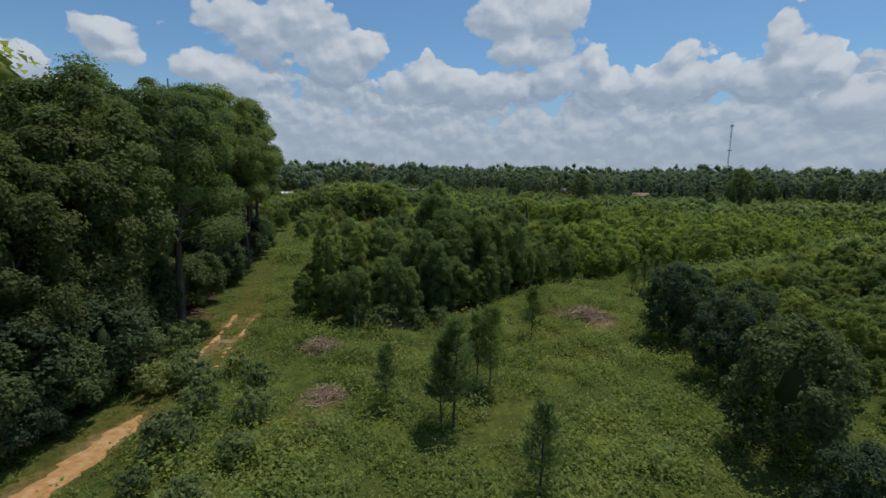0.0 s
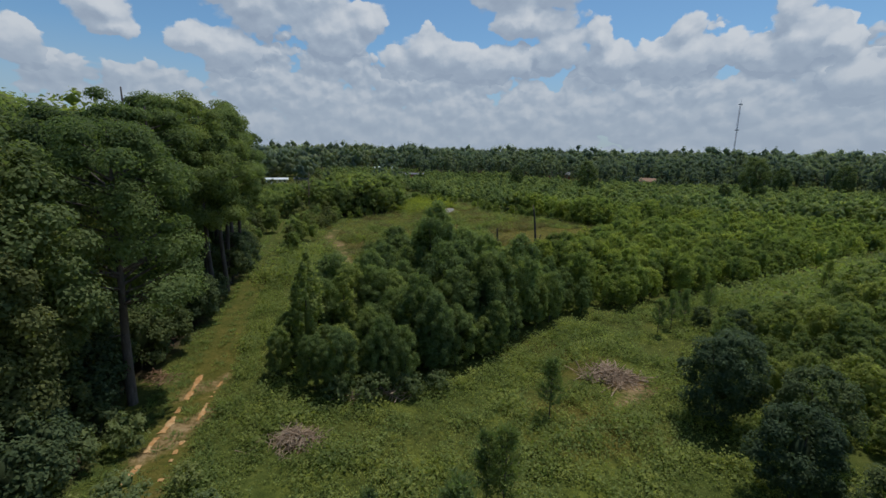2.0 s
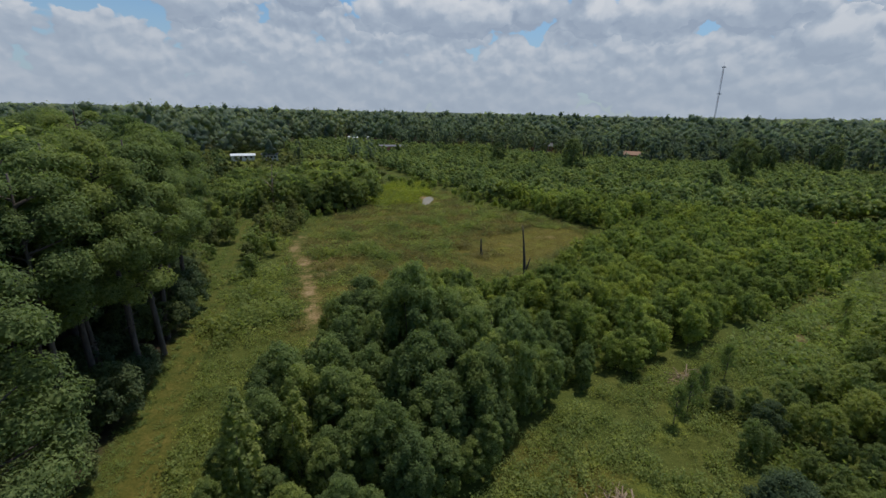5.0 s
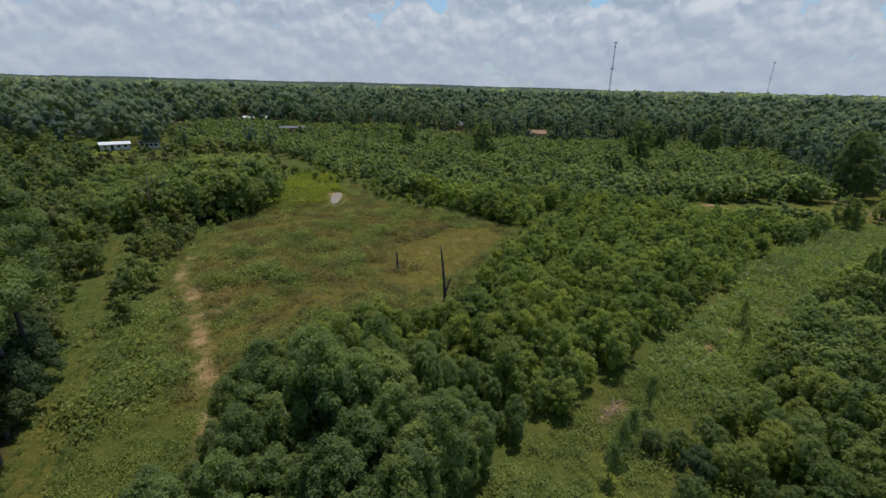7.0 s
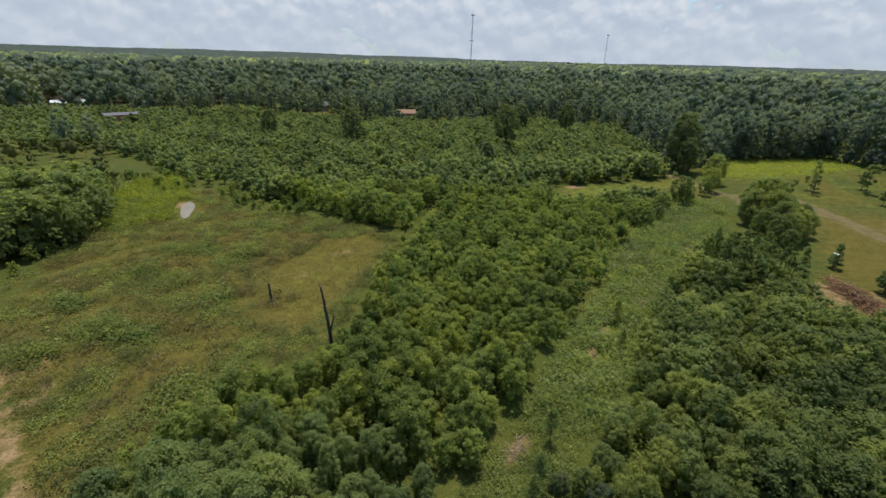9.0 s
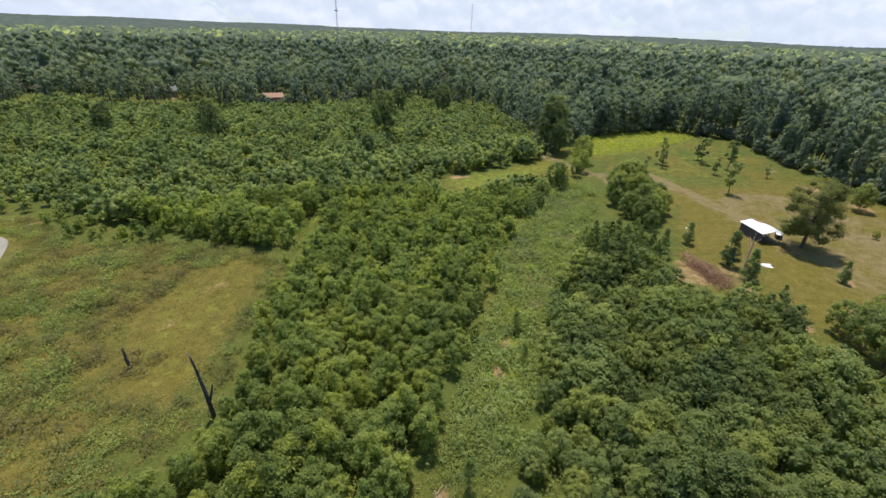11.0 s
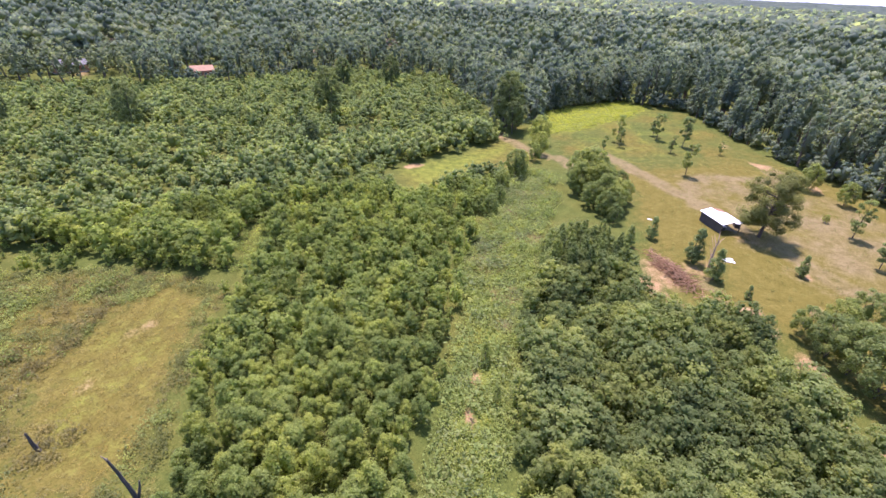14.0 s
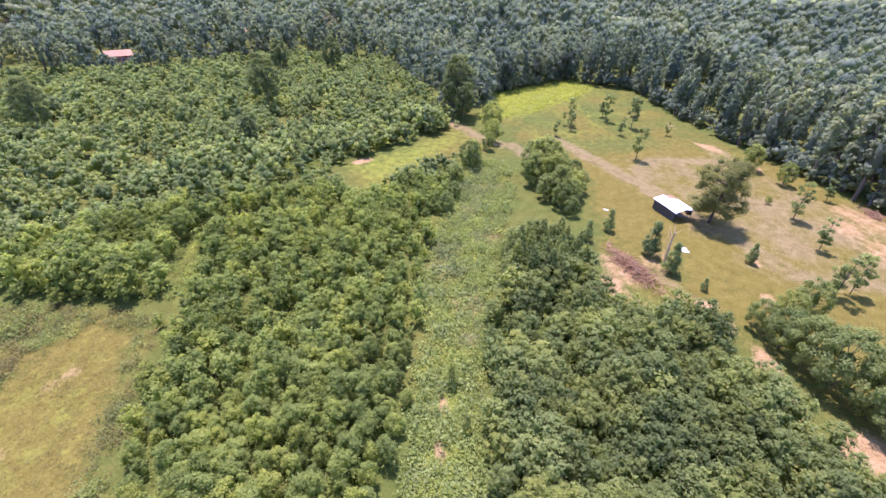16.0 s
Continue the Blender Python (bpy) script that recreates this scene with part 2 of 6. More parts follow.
LEAF_OAK = leaf_material("oak_leaf", (0.115, 0.142, 0.06), (0.195, 0.228, 0.09), (0.3, 0.325, 0.13), 0.75, 0.5)
LEAF_LUSH = leaf_material("yellow_weed_leaf", (0.22, 0.245, 0.04), (0.36, 0.385, 0.06), (0.55, 0.53, 0.09), 0.75, 0.5, 0.1)
LEAF_OLIVE = leaf_material("olive_leaf", (0.135, 0.145, 0.055), (0.21, 0.215, 0.08), (0.31, 0.3, 0.11), 0.75, 0.5)
# dark glade bushes; on understorey bushes the dark colour stands for tree shade
LEAF_DARK_SHADED = leaf_material("dark_and_shaded_leaf", (0.06, 0.083, 0.044), (0.106, 0.136, 0.064), (0.182, 0.21, 0.095), 0.7, 0.4)
NEEDLE = leaf_material("pine_needle", (0.125, 0.16, 0.062), (0.21, 0.255, 0.092), (0.31, 0.35, 0.125), 0.65, 0.45)
# extra blue in this base colour paints the haze over the far woods
LEAF_FAR_HAZED = leaf_material("hazed_far_wood_leaf", (0.15, 0.182, 0.142), (0.235, 0.27, 0.2), (0.32, 0.345, 0.24), 0.8, 0.58, 0.02)
LEAF_WEED = leaf_material("weed_leaf", (0.165, 0.198, 0.062), (0.272, 0.305, 0.095), (0.395, 0.41, 0.138), 0.75, 0.5, 0.16)
LEAF_FRESH = leaf_material("fresh_weed_leaf", (0.16, 0.2, 0.058), (0.26, 0.305, 0.09), (0.36, 0.392, 0.128), 0.75, 0.5, 0.16)
LEAF_SHRUB = leaf_material("pale_shrub_leaf", (0.14, 0.165, 0.068), (0.215, 0.245, 0.1), (0.32, 0.345, 0.15), 0.7, 0.45)
GRASS_DRY = leaf_material("dry_grass", (0.17, 0.145, 0.045), (0.28, 0.23, 0.07), (0.41, 0.33, 0.11), 0.75, 0.45, 0.07)
STEM_BROWN = leaf_material("brown_weed", (0.14, 0.12, 0.05), (0.22, 0.185, 0.072), (0.31, 0.255, 0.1), 0.8, 0.35, 0.2)
BARK = rough_material("bark", [(0.3, (0.05, 0.038, 0.03)), (0.6, (0.13, 0.10, 0.08)), (0.8, (0.22, 0.18, 0.15))], 6.0, (1, 1, 0.25), 0.95, 0.8, 0.05)
DEADWOOD = rough_material("charred_deadwood", [(0.35, (0.03, 0.026, 0.022)), (0.6, (0.09, 0.078, 0.066)), (0.8, (0.30, 0.27, 0.24))], 4.0, (1, 1, 0.2), 0.95, 0.7, 0.04)
GREYWOOD = rough_material("grey_deadwood", [(0.3, (0.22, 0.135, 0.08)), (0.55, (0.40, 0.28, 0.18)), (0.8, (0.58, 0.46, 0.33))], 5.0, (1, 1, 0.3), 0.9, 0.5, 0.02)
REDWOOD = rough_material("cut_log", [(0.3, (0.16, 0.082, 0.038)), (0.55, (0.31, 0.175, 0.09)), (0.8, (0.5, 0.34, 0.2))], 5.0, (1, 1, 0.3), 0.9, 0.5, 0.02)

# ------------------------------------------------------------------ geometry helpers
RNG = np.random.default_rng(7)


def unit(v):
    return v / np.maximum(np.linalg.norm(v, axis=-1, keepdims=True), 1e-9)


def mesh_of(name, verts, tris, mats, tint=None, which=None, smooth=False):
    """A mesh of triangles from arrays."""
    verts, tris = np.asarray(verts, np.float32), np.asarray(tris, np.int32)
    me = bpy.data.meshes.new(name)
    me.vertices.add(len(verts))
    me.vertices.foreach_set("co", verts.ravel())
    me.loops.add(tris.size)
    me.loops.foreach_set("vertex_index", tris.ravel())
    me.polygons.add(len(tris))
    me.polygons.foreach_set("loop_start", np.arange(0, tris.size, 3, dtype=np.int32))
    for mat in mats:
        me.materials.append(mat)
    if which is not None:
        me.polygons.foreach_set("material_index", np.asarray(which, np.int32))
    if smooth:
        me.polygons.foreach_set("use_smooth", np.ones(len(tris), bool))
    me.update(calc_edges=True)
    if tint is not None:
        at = me.attributes.new("tint", "FLOAT", "POINT")
        at.data.foreach_set("value", np.asarray(tint, np.float32))
    return me


def cards(rng, at, size, out=None, lift=0.7, slim=0.55, spread=0.35):
    """Small pointed leaves or sprays at the given places. Gives verts, tris, tint."""
    n = len(at)
    nrm = rng.normal(size=(n, 3)) * 0.5 + np.array([0, 0, lift])
    if out is not None:
        nrm = nrm + out * 1.2
    nrm = unit(nrm)
    t = unit(np.cross(nrm, rng.normal(size=(n, 3))))
    b = np.cross(nrm, t)
    s = (size * rng.uniform(0.6, 1.4, n))[:, None]
    tone = rng.uniform(0.5 - spread, 0.5 + spread, n)
    v = np.stack([at + t * s, at - t * s * 0.6 + b * s * slim * 1.3, at - t * s * 0.6 - b * s * slim * 1.3 - nrm * s * 0.2], 1)
    f = np.arange(3 * n).reshape(n, 3)
    return v.reshape(-1, 3), f, np.repeat(tone, 3)


def join(parts):
    """Joins (verts, tris, tint) triples."""
    vs, fs, ts, k = [], [], [], 0
    for v, f, t in parts:
        vs.append(v), fs.append(f + k), ts.append(t)
        k += len(v)
    return np.concatenate(vs), np.concatenate(fs), np.concatenate(ts)


def tube(points, radii, sides=6, tone=0.5):
    """A tapered, bent limb through the points."""
    p, r = np.asarray(points, float), np.asarray(radii, float)
    d = unit(np.gradient(p, axis=0))
    ref = np.array([0.31, 0.95, 0.05])
    a = unit(np.cross(d, ref))
    b = np.cross(d, a)
    th = np.linspace(0, 2 * np.pi, sides, endpoint=False)
    ring = p[:, None] + r[:, None, None] * (np.cos(th)[None, :, None] * a[:, None] + np.sin(th)[None, :, None] * b[:, None])
    v = np.concatenate([ring.reshape(-1, 3), p[-1:] + d[-1:] * r[-1]])
    f = []
    for k in range(len(p) - 1):
        for j in range(sides):
            q, w = k * sides + j, k * sides + (j + 1) % sides
            f += [(q, w, w + sides), (q, w + sides, q + sides)]
    top, base = len(v) - 1, (len(p) - 1) * sides
    f += [(base + j, base + (j + 1) % sides, top) for j in range(sides)]
    return v, np.array(f), np.full(len(v), tone)


def bent(rng, a, b, k, sway):
    """Points from a to b with some sway."""
    a, b = np.asarray(a, float), np.asarray(b, float)
    s = np.linspace(0, 1, k)[:, None]
    p = a + (b - a) * s
    return p + np.cumsum(rng.normal(size=(k, 3)) * sway, 0) * np.minimum(s, 1.0) * np.array([1, 1, 0.3])


BALL_V = unit(np.array([(a, b, c) for a, b, c in ((0, 1, 1.618), (0, 1, -1.618), (0, -1, 1.618), (0, -1, -1.618), (1, 1.618, 0), (1, -1.618, 0),
                                                (-1, 1.618, 0), (-1, -1.618, 0), (1.618, 0, 1), (-1.618, 0, 1), (1.618, 0, -1), (-1.618, 0, -1))], float))
BALL_F = np.array([(i, j, k) for i in range(12) for j in range(i) for k in range(j)
                   if max(np.linalg.norm(BALL_V[i] - BALL_V[j]), np.linalg.norm(BALL_V[j] - BALL_V[k]), np.linalg.norm(BALL_V[i] - BALL_V[k])) < 1.1])
flip = np.einsum("ij,ij->i", np.cross(BALL_V[BALL_F[:, 1]] - BALL_V[BALL_F[:, 0]], BALL_V[BALL_F[:, 2]] - BALL_V[BALL_F[:, 0]]), BALL_V[BALL_F].mean(1)) < 0
BALL_F[flip] = BALL_F[flip][:, ::-1]


EIGHT_V = np.array([(1, 0, 0), (0, 1, 0), (-1, 0, 0), (0, -1, 0), (0, 0, 1), (0, 0, -1)], float)
EIGHT_F = np.array([(0, 1, 4), (1, 2, 4), (2, 3, 4), (3, 0, 4), (1, 0, 5), (2, 1, 5), (3, 2, 5), (0, 3, 5)])


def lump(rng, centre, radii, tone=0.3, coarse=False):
    """A rough core added inside a clump, so that daylight does not pour through it; its darker tint paints shade in the
    gaps.
    """
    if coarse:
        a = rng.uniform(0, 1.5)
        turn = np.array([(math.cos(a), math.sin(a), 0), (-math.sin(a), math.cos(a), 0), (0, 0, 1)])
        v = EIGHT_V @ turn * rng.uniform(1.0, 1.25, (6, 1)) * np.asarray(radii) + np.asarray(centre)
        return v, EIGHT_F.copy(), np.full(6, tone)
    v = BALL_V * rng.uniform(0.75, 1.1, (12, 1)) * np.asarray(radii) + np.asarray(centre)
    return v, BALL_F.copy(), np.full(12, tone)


def clump_centres(rng, n, h0, h1, radius, power=0.5, top=1.0, shape="round"):
    """Places of foliage clumps in a crown between h0 and h1."""
    s = rng.uniform(0, 1, n)
    if shape == "round":
        w = np.sqrt(np.clip(1 - (2 * s - 0.85) ** 2 / 1.6, 0.08, 1))
    elif shape == "egg":
        w = np.clip(1.1 * (1 - s) ** 0.55 * (0.55 + 1.2 * s) ** 0.5, 0.1, 1)
    elif shape == "cone":
        w = (1 - s) * 0.9 + 0.12
    else:
        w = np.clip(0.45 + 0.75 * s - 0.55 * s ** 3, 0.2, 1)
    a = rng.uniform(0, 2 * np.pi, n) + np.arange(n) * 2.4
    r = radius * w * rng.uniform(0.15, 1, n) ** power
    return np.stack([np.cos(a) * r, np.sin(a) * r, h0 + (h1 - h0) * s * top], 1)


def crown_lobes(rng, n, h0, h1, radius, shape="round"):
    """Centres and radii of the rounded lobes that make up a crown between h0 and h1."""
    k = np.arange(n)
    up = 1 - (k + 0.5) / n * (1.75 if shape == "round" else 1.5)
    turn = k * 2.39996 + rng.uniform(0, 6.28) + rng.normal(size=n) * 0.35
    flat = np.sqrt(np.clip(1 - up ** 2, 0.02, 1))
    mid, half = (h0 + h1) / 2, (h1 - h0) / 2
    big = radius * rng.uniform(0.26, 0.52, n) * min(1.0, (11.0 / n) ** 0.33)
    reach = (radius - big * 0.8) * rng.uniform(0.72, 1.12, n)
    tall = half - big * 0.6
    z = mid + up * tall * rng.uniform(0.85, 1.1, n)
    if shape == "egg":          # narrower towards the top
        flat = flat * np.clip(1.15 - 0.45 * np.clip((z - h0) / (h1 - h0), 0, 1), 0.5, 1.1)
    c = np.stack([np.cos(turn) * flat * reach, np.sin(turn) * flat * reach, z], 1)
    return c, big


def leafy_lobe(rng, c, r, others, mid, leaves, leaf, tall, tone, inner=0.64, coarse=False, slim=0.6):
    """One lobe: leaves over its outer side, and a core tinted darker for the shade within."""
    d = unit(rng.normal(size=(leaves * 2, 3)) + unit(c - mid) * 0.75 + np.array([0, 0, 0.3]))
    at = c + d * r * rng.uniform(0.62, 1.36, (len(d), 1)) * np.array([1, 1, tall])
    oc, orad = others
    gap = np.linalg.norm((at[:, None] - oc[None]) / np.array([1, 1, tall]), axis=2) - orad[None] * 0.8
    keep = np.nonzero(gap.min(1) > 0)[0][:leaves]
    out = []
    if len(keep):
        v, f, t = cards(rng, at[keep], leaf, d[keep], lift=0.65, slim=slim, spread=0.14 if coarse else 0.42)
        out.append((v, f, t + tone))
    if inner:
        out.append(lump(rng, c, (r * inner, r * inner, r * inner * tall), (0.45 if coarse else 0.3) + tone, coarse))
    return out


def broadleaf(rng, h, radius, clear=0.2, clumps=14, leaves=30, leaf=0.22, stems=1, shape="round", limbs=True, stem=0.02, tall=0.85, coarse=False, inner=0.55):
    """(wood, crown): a leafy tree or sapling of height h, its crown of rounded lobes."""
    cs, rs = crown_lobes(rng, clumps, h * clear, h, radius, shape)
    mid = np.array([0, 0, h * (clear + 0.9) / 2])
    parts = []
    for i, (c, r) in enumerate(zip(cs, rs)):
        rest = np.arange(len(cs)) != i
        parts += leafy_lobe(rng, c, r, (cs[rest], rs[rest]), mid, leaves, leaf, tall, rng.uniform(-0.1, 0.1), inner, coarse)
    # central core at nearly the darkest tint: the crown's inner shade as colour
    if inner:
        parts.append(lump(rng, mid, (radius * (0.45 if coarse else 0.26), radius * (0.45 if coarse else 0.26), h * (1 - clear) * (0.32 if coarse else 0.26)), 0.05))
    wood = []
    r0 = h * stem
    for k in range(stems):
        foot = np.array([rng.normal() * 0.12 * (stems > 1), rng.normal() * 0.12 * (stems > 1), -0.15])
        tip = np.array([rng.normal() * radius * 0.25 * (1 + (stems > 1)), rng.normal() * radius * 0.25 * (1 + (stems > 1)), h * rng.uniform(0.7, 0.85)])
        wood.append(tube(bent(rng, foot, tip, 6, 0.012 * h), np.linspace(r0, r0 * 0.25, 6), 6 if stems == 1 else 4))
    if limbs:
        for c in cs[:: max(1, clumps // 9)]:
            start = np.array([0, 0, max(h * clear * 0.7, c[2] - radius * 0.75)])
            wood.append(tube(bent(rng, start, c, 3, 0.03 * radius), np.linspace(r0 * 0.45, r0 * 0.12, 3), 4))
    return join(wood), join(parts)


def pine(rng, h, radius, clear=0.55, clumps=16, leaves=40, leaf=0.3, shape="round", stem=0.013, fat=0.42, limbs=True):
    """(wood, crown): a pine with tufted boughs."""
    cs = clump_centres(rng, clumps, h * clear, h * 0.96, radius, 0.6, shape=shape)
    rs = radius * fat * rng.uniform(0.7, 1.25, clumps)
    mid = np.array([0, 0, h * (clear + 0.8) / 2])
    parts = []
    for i, (c, r) in enumerate(zip(cs, rs)):
        rest = np.arange(clumps) != i
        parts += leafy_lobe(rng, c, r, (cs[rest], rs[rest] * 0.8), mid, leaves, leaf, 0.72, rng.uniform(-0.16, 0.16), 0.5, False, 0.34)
    pts = bent(rng, (0, 0, -0.2), (rng.normal() * 0.02 * h, rng.normal() * 0.02 * h, h * 0.97), 8, 0.005 * h)
    wood = [tube(pts, np.linspace(h * stem, h * stem * 0.2, 8), 8 if limbs else 5)]
    if not limbs:
        return join(wood), join(parts)
    for c in cs:
        z = max(h * clear * 0.92, c[2] - radius * 0.25)
        k = np.clip(z / (h * 0.97) * 7, 0, 6.99)
        foot = pts[int(k)] + (pts[int(k) + 1] - pts[int(k)]) * (k - int(k))
        wood.append(tube(bent(rng, foot, c, 3, 0.02 * radius), np.linspace(h * stem * 0.35, h * stem * 0.08, 3), 4))
    for k in range(5):          # dead stubs below the crown
        z = rng.uniform(min(0.2, clear * 0.6), clear) * h
        a = rng.uniform(0, 6.28)
        j = np.clip(z / (h * 0.97) * 7, 0, 6.99)
        foot = pts[int(j)]
        wood.append(tube([foot, foot + np.array([math.cos(a), math.sin(a), 0.1]) * rng.uniform(0.4, 1.3)], [h * stem * 0.25, 0.01], 4))
    return join(wood), join(parts)


def young_pine(rng, h, radius):
    """(wood, crown): an open young pine, whorls of thin boughs with long needles."""
    wood = [tube(bent(rng, (0, 0, -0.1), (rng.normal() * 0.1, rng.normal() * 0.1, h * 0.95), 7, 0.012), np.linspace(0.055, 0.012, 7), 6)]
    parts = []
    for z in np.arange(0.24, 0.99, 0.07):
        reach = radius * (1.12 - z) * rng.uniform(0.85, 1.2) + 0.12
        for k in range(5):
            a = rng.uniform(0, 6.28)
            out = np.array([math.cos(a), math.sin(a), 0.75])
            foot = np.array([0, 0, h * z])
            tip = foot + unit(out) * reach
            wood.append(tube([foot, (foot + tip) / 2 + np.array([0, 0, -0.04]), tip], [0.016, 0.011, 0.004], 4))
            n = 36
            s = rng.uniform(0.25, 1.05, n)[:, None]
            at = foot + (tip - foot) * s + rng.normal(size=(n, 3)) * 0.09
            nrm = unit(unit(out) * 0.8 + rng.normal(size=(n, 3)) * 0.6 + np.array([0, 0, 0.4]))
            side = unit(np.cross(nrm, rng.normal(size=(n, 3))))
            ln = rng.uniform(0.18, 0.32, n)[:, None]
            v = np.stack([at - side * 0.034, at + side * 0.034, at + nrm * ln], 1).reshape(-1, 3)
            parts.append((v, np.arange(3 * n).reshape(n, 3), np.repeat(rng.uniform(0.2, 0.9, n), 3)))
    return join(wood), join(parts)


# ------------------------------------------------------------------ the plan: stretches of ground, metres
TRACK = [(-16.5, 2), (-15.6, 14), (-15.2, 20), (-14.9, 27), (-16.4, 35), (-17.8, 41), (-20.4, 49), (-23.6, 62), (-26.5, 75), (-30.5, 87), (-34.5, 104), (-38, 118)]
FOOTPATH = [(-10.0, 52), (-11.3, 62), (-12.3, 67), (-15.1, 76), (-18.1, 86), (-22.8, 96.5), (-23.3, 106), (-20.4, 117), (-10, 122), (-2, 125)]
MEADOW = [(-14, 62), (-5.4, 69), (-2, 73.5), (7.8, 76.5), (15.4, 79), (22, 88), (31.8, 99), (38.8, 107), (35, 114), (29, 126), (19, 133), (12.7, 140),
          (8, 160), (-8, 162), (-14, 136), (-24, 118), (-26, 97), (-20, 84), (-17, 72)]
GOLD = [(8, 88), (14, 84), (20, 90), (28, 99), (35, 107), (33, 113), (24, 113), (16, 107), (9, 97)]
YELLOW_WEEDS = [(-14, 137), (-2, 138), (3, 150), (2, 176), (-9, 178), (-14, 160)]
THICKET_FRONT = [(-12.6, 37.6), (-8.4, 35.4), (-5, 35.6), (1.6, 38.3), (6.6, 45.6), (12.9, 51.8), (19.4, 54.6), (26, 58), (33, 62.6), (42, 66.6), (50, 70.6), (59, 75.6),
           (70, 83), (80, 88), (100, 96.5), (113, 101.5), (122, 107), (98.6, 107.6), (84, 109.4), (86, 120), (93, 126), (108, 124.5), (124, 120.5), (140, 118), (156, 137), (170, 153)]
THICKET_BACK = [(192, 180), (198, 200), (180, 228), (162, 243), (128, 249), (118, 254), (104, 259), (94, 270), (46, 292), (-18, 285), (-24, 240), (0, 180), (9.4, 158.6), (23, 142.5),
           (30, 129), (36.6, 115), (40, 108), (32.6, 98), (23, 87), (16.2, 78), (8, 74.5), (-1, 72), (-5, 68), (-8.6, 61), (-10, 56)]
THICKET = THICKET_FRONT + THICKET_BACK
SOUTH_WOOD = [(24, 8), (23, 20), (21.5, 33), (23.5, 44.5), (28, 49.5), (36, 52.6), (50, 59.5), (62, 65.5), (75, 71), (86, 75), (91, 70), (90, 61), (84, 57), (81, 52), (83.5, 46), (85, 41), (81, 36.5),
              (73.5, 32.5), (69.5, 26.5), (66, 20), (60, 0), (40, -14), (18, -8)]
FIELD = [(137, 99), (160, 119), (180, 128), (226, 114), (228, 85), (199, 62), (184, 46), (165, 28), (149, 9), (128, -30), (66, -30), (66, 20), (74, 24), (82, 33),
         (86, 38), (86, 44), (83, 52), (88, 58), (95, 62), (104, 65), (115, 67), (123, 70), (130, 80)]
WEST_WOOD = [(-17.6, -2), (-18.2, 18), (-18.4, 28), (-21.5, 33), (-22.5, 45), (-25.5, 58), (-28.2, 70), (-33, 80), (-60, 84), (-100, 80), (-100, -30), (-25, -30)]
NORTH_SCRUB = [(-26, 238), (-18, 285), (46, 293), (40, 306), (-4, 300), (-28, 316), (-62, 318), (-78, 290), (-62, 240)]
WEST_BUSH = [(-30, 121), (-16, 131), (-12, 137), (-15, 165), (-20, 180), (-40, 190), (-60, 170), (-58, 136), (-44, 125)]
LANE = [(38, 104), (42, 111), (47.5, 119), (53, 123.5), (62, 122.5), (70, 122.5), (70, 119.5), (61, 119), (54, 119), (50, 115), (44, 107.5)]
GREY_SPOTS = [(73, 79.5, 3.5), (67, 71.9, 3), (78.5, 83, 3), (86.4, 79.3, 3), (105, 90.5, 5), (96, 87, 3.5), (112, 94, 4), (60, 68.5, 2.0)]
CLEARINGS = [(-42, 334, 15), (-18, 296, 10), (-84, 234, 11), (-27, 199, 10), (114, 264, 9), (228, 252, 6), (190, 278, 6), (77, 306, 7), (210, 235, 6)]


def inside(x, y, poly):
    p = np.asarray(poly, float)
    hit = np.zeros(x.shape, bool)
    for (x0, y0), (x1, y1) in zip(p, np.roll(p, -1, 0)):
        c = ((y0 > y) != (y1 > y))
        with np.errstate(divide="ignore", invalid="ignore"):
            hit ^= c & (x < (x1 - x0) * (y - y0) / (y1 - y0 + 1e-12) + x0)
    return hit


def far_from(x, y, line):
    """Distance to a line of points."""
    best = np.full(x.shape, 1e9)
    for (x0, y0), (x1, y1) in zip(line[:-1], line[1:]):
        dx, dy = x1 - x0, y1 - y0
        s = np.clip(((x - x0) * dx + (y - y0) * dy) / (dx * dx + dy * dy), 0, 1)
        best = np.minimum(best, np.hypot(x - x0 - s * dx, y - y0 - s * dy))
    return best


def within(x, y, poly, edge=1.0):
    """1 inside the outline, 0 outside, with a soft edge."""
    d = far_from(x, y, list(poly) + [poly[0]])
    return np.clip(0.5 + np.where(inside(x, y, poly), d, -d) / edge * 0.5, 0, 1)


def height(x, y):
    """The lie of the land: nearly level here, low ridges far out."""
    x, y = np.asarray(x, float), np.asarray(y, float)
    r = np.hypot(x - 40, y - 80)
    far = np.clip((r - 260) / 1500, 0, 1)
    roll = 5 * np.sin(x / 210 + 0.6) * np.cos(y / 260 - 0.4) + 7 * np.sin((x * 0.6 - y) / 620 + 1.0)
    near = 0.10 * np.sin(x * 0.33 + 1) * np.sin(y * 0.29) + 0.05 * np.sin(x * 0.9 + y * 0.7)
    return near * np.clip(1 - (r - 200) / 200, 0, 1) + far * roll + 5.5 * np.clip((r - 185) / 110, 0, 1)


def wobble(x, y, size, seed=0.0):
    """Smooth noise of about -1 to 1."""
    k = 6.283 / size
    return (np.sin(x * k + 1.7 * np.sin(y * k * 0.63 + seed) + seed) + np.sin(y * k * 1.13 + 1.9 * np.sin(x * k * 0.57 + 2 * seed) + 3 * seed)
            + 0.6 * np.sin((x + y) * k * 1.9 + 5 * seed) * np.sin((x - y) * k * 1.7 + seed)) / 2.4


def axis(lo, hi, step, far_lo, far_hi):
    a = list(np.arange(lo, hi + step / 2, step))
    s = step
    while a[-1] < far_hi:
        s *= 1.12
        a.append(a[-1] + s)
    s = step
    while a[0] > far_lo:
        s *= 1.12
        a.insert(0, a[0] - s)
    return np.array(a)


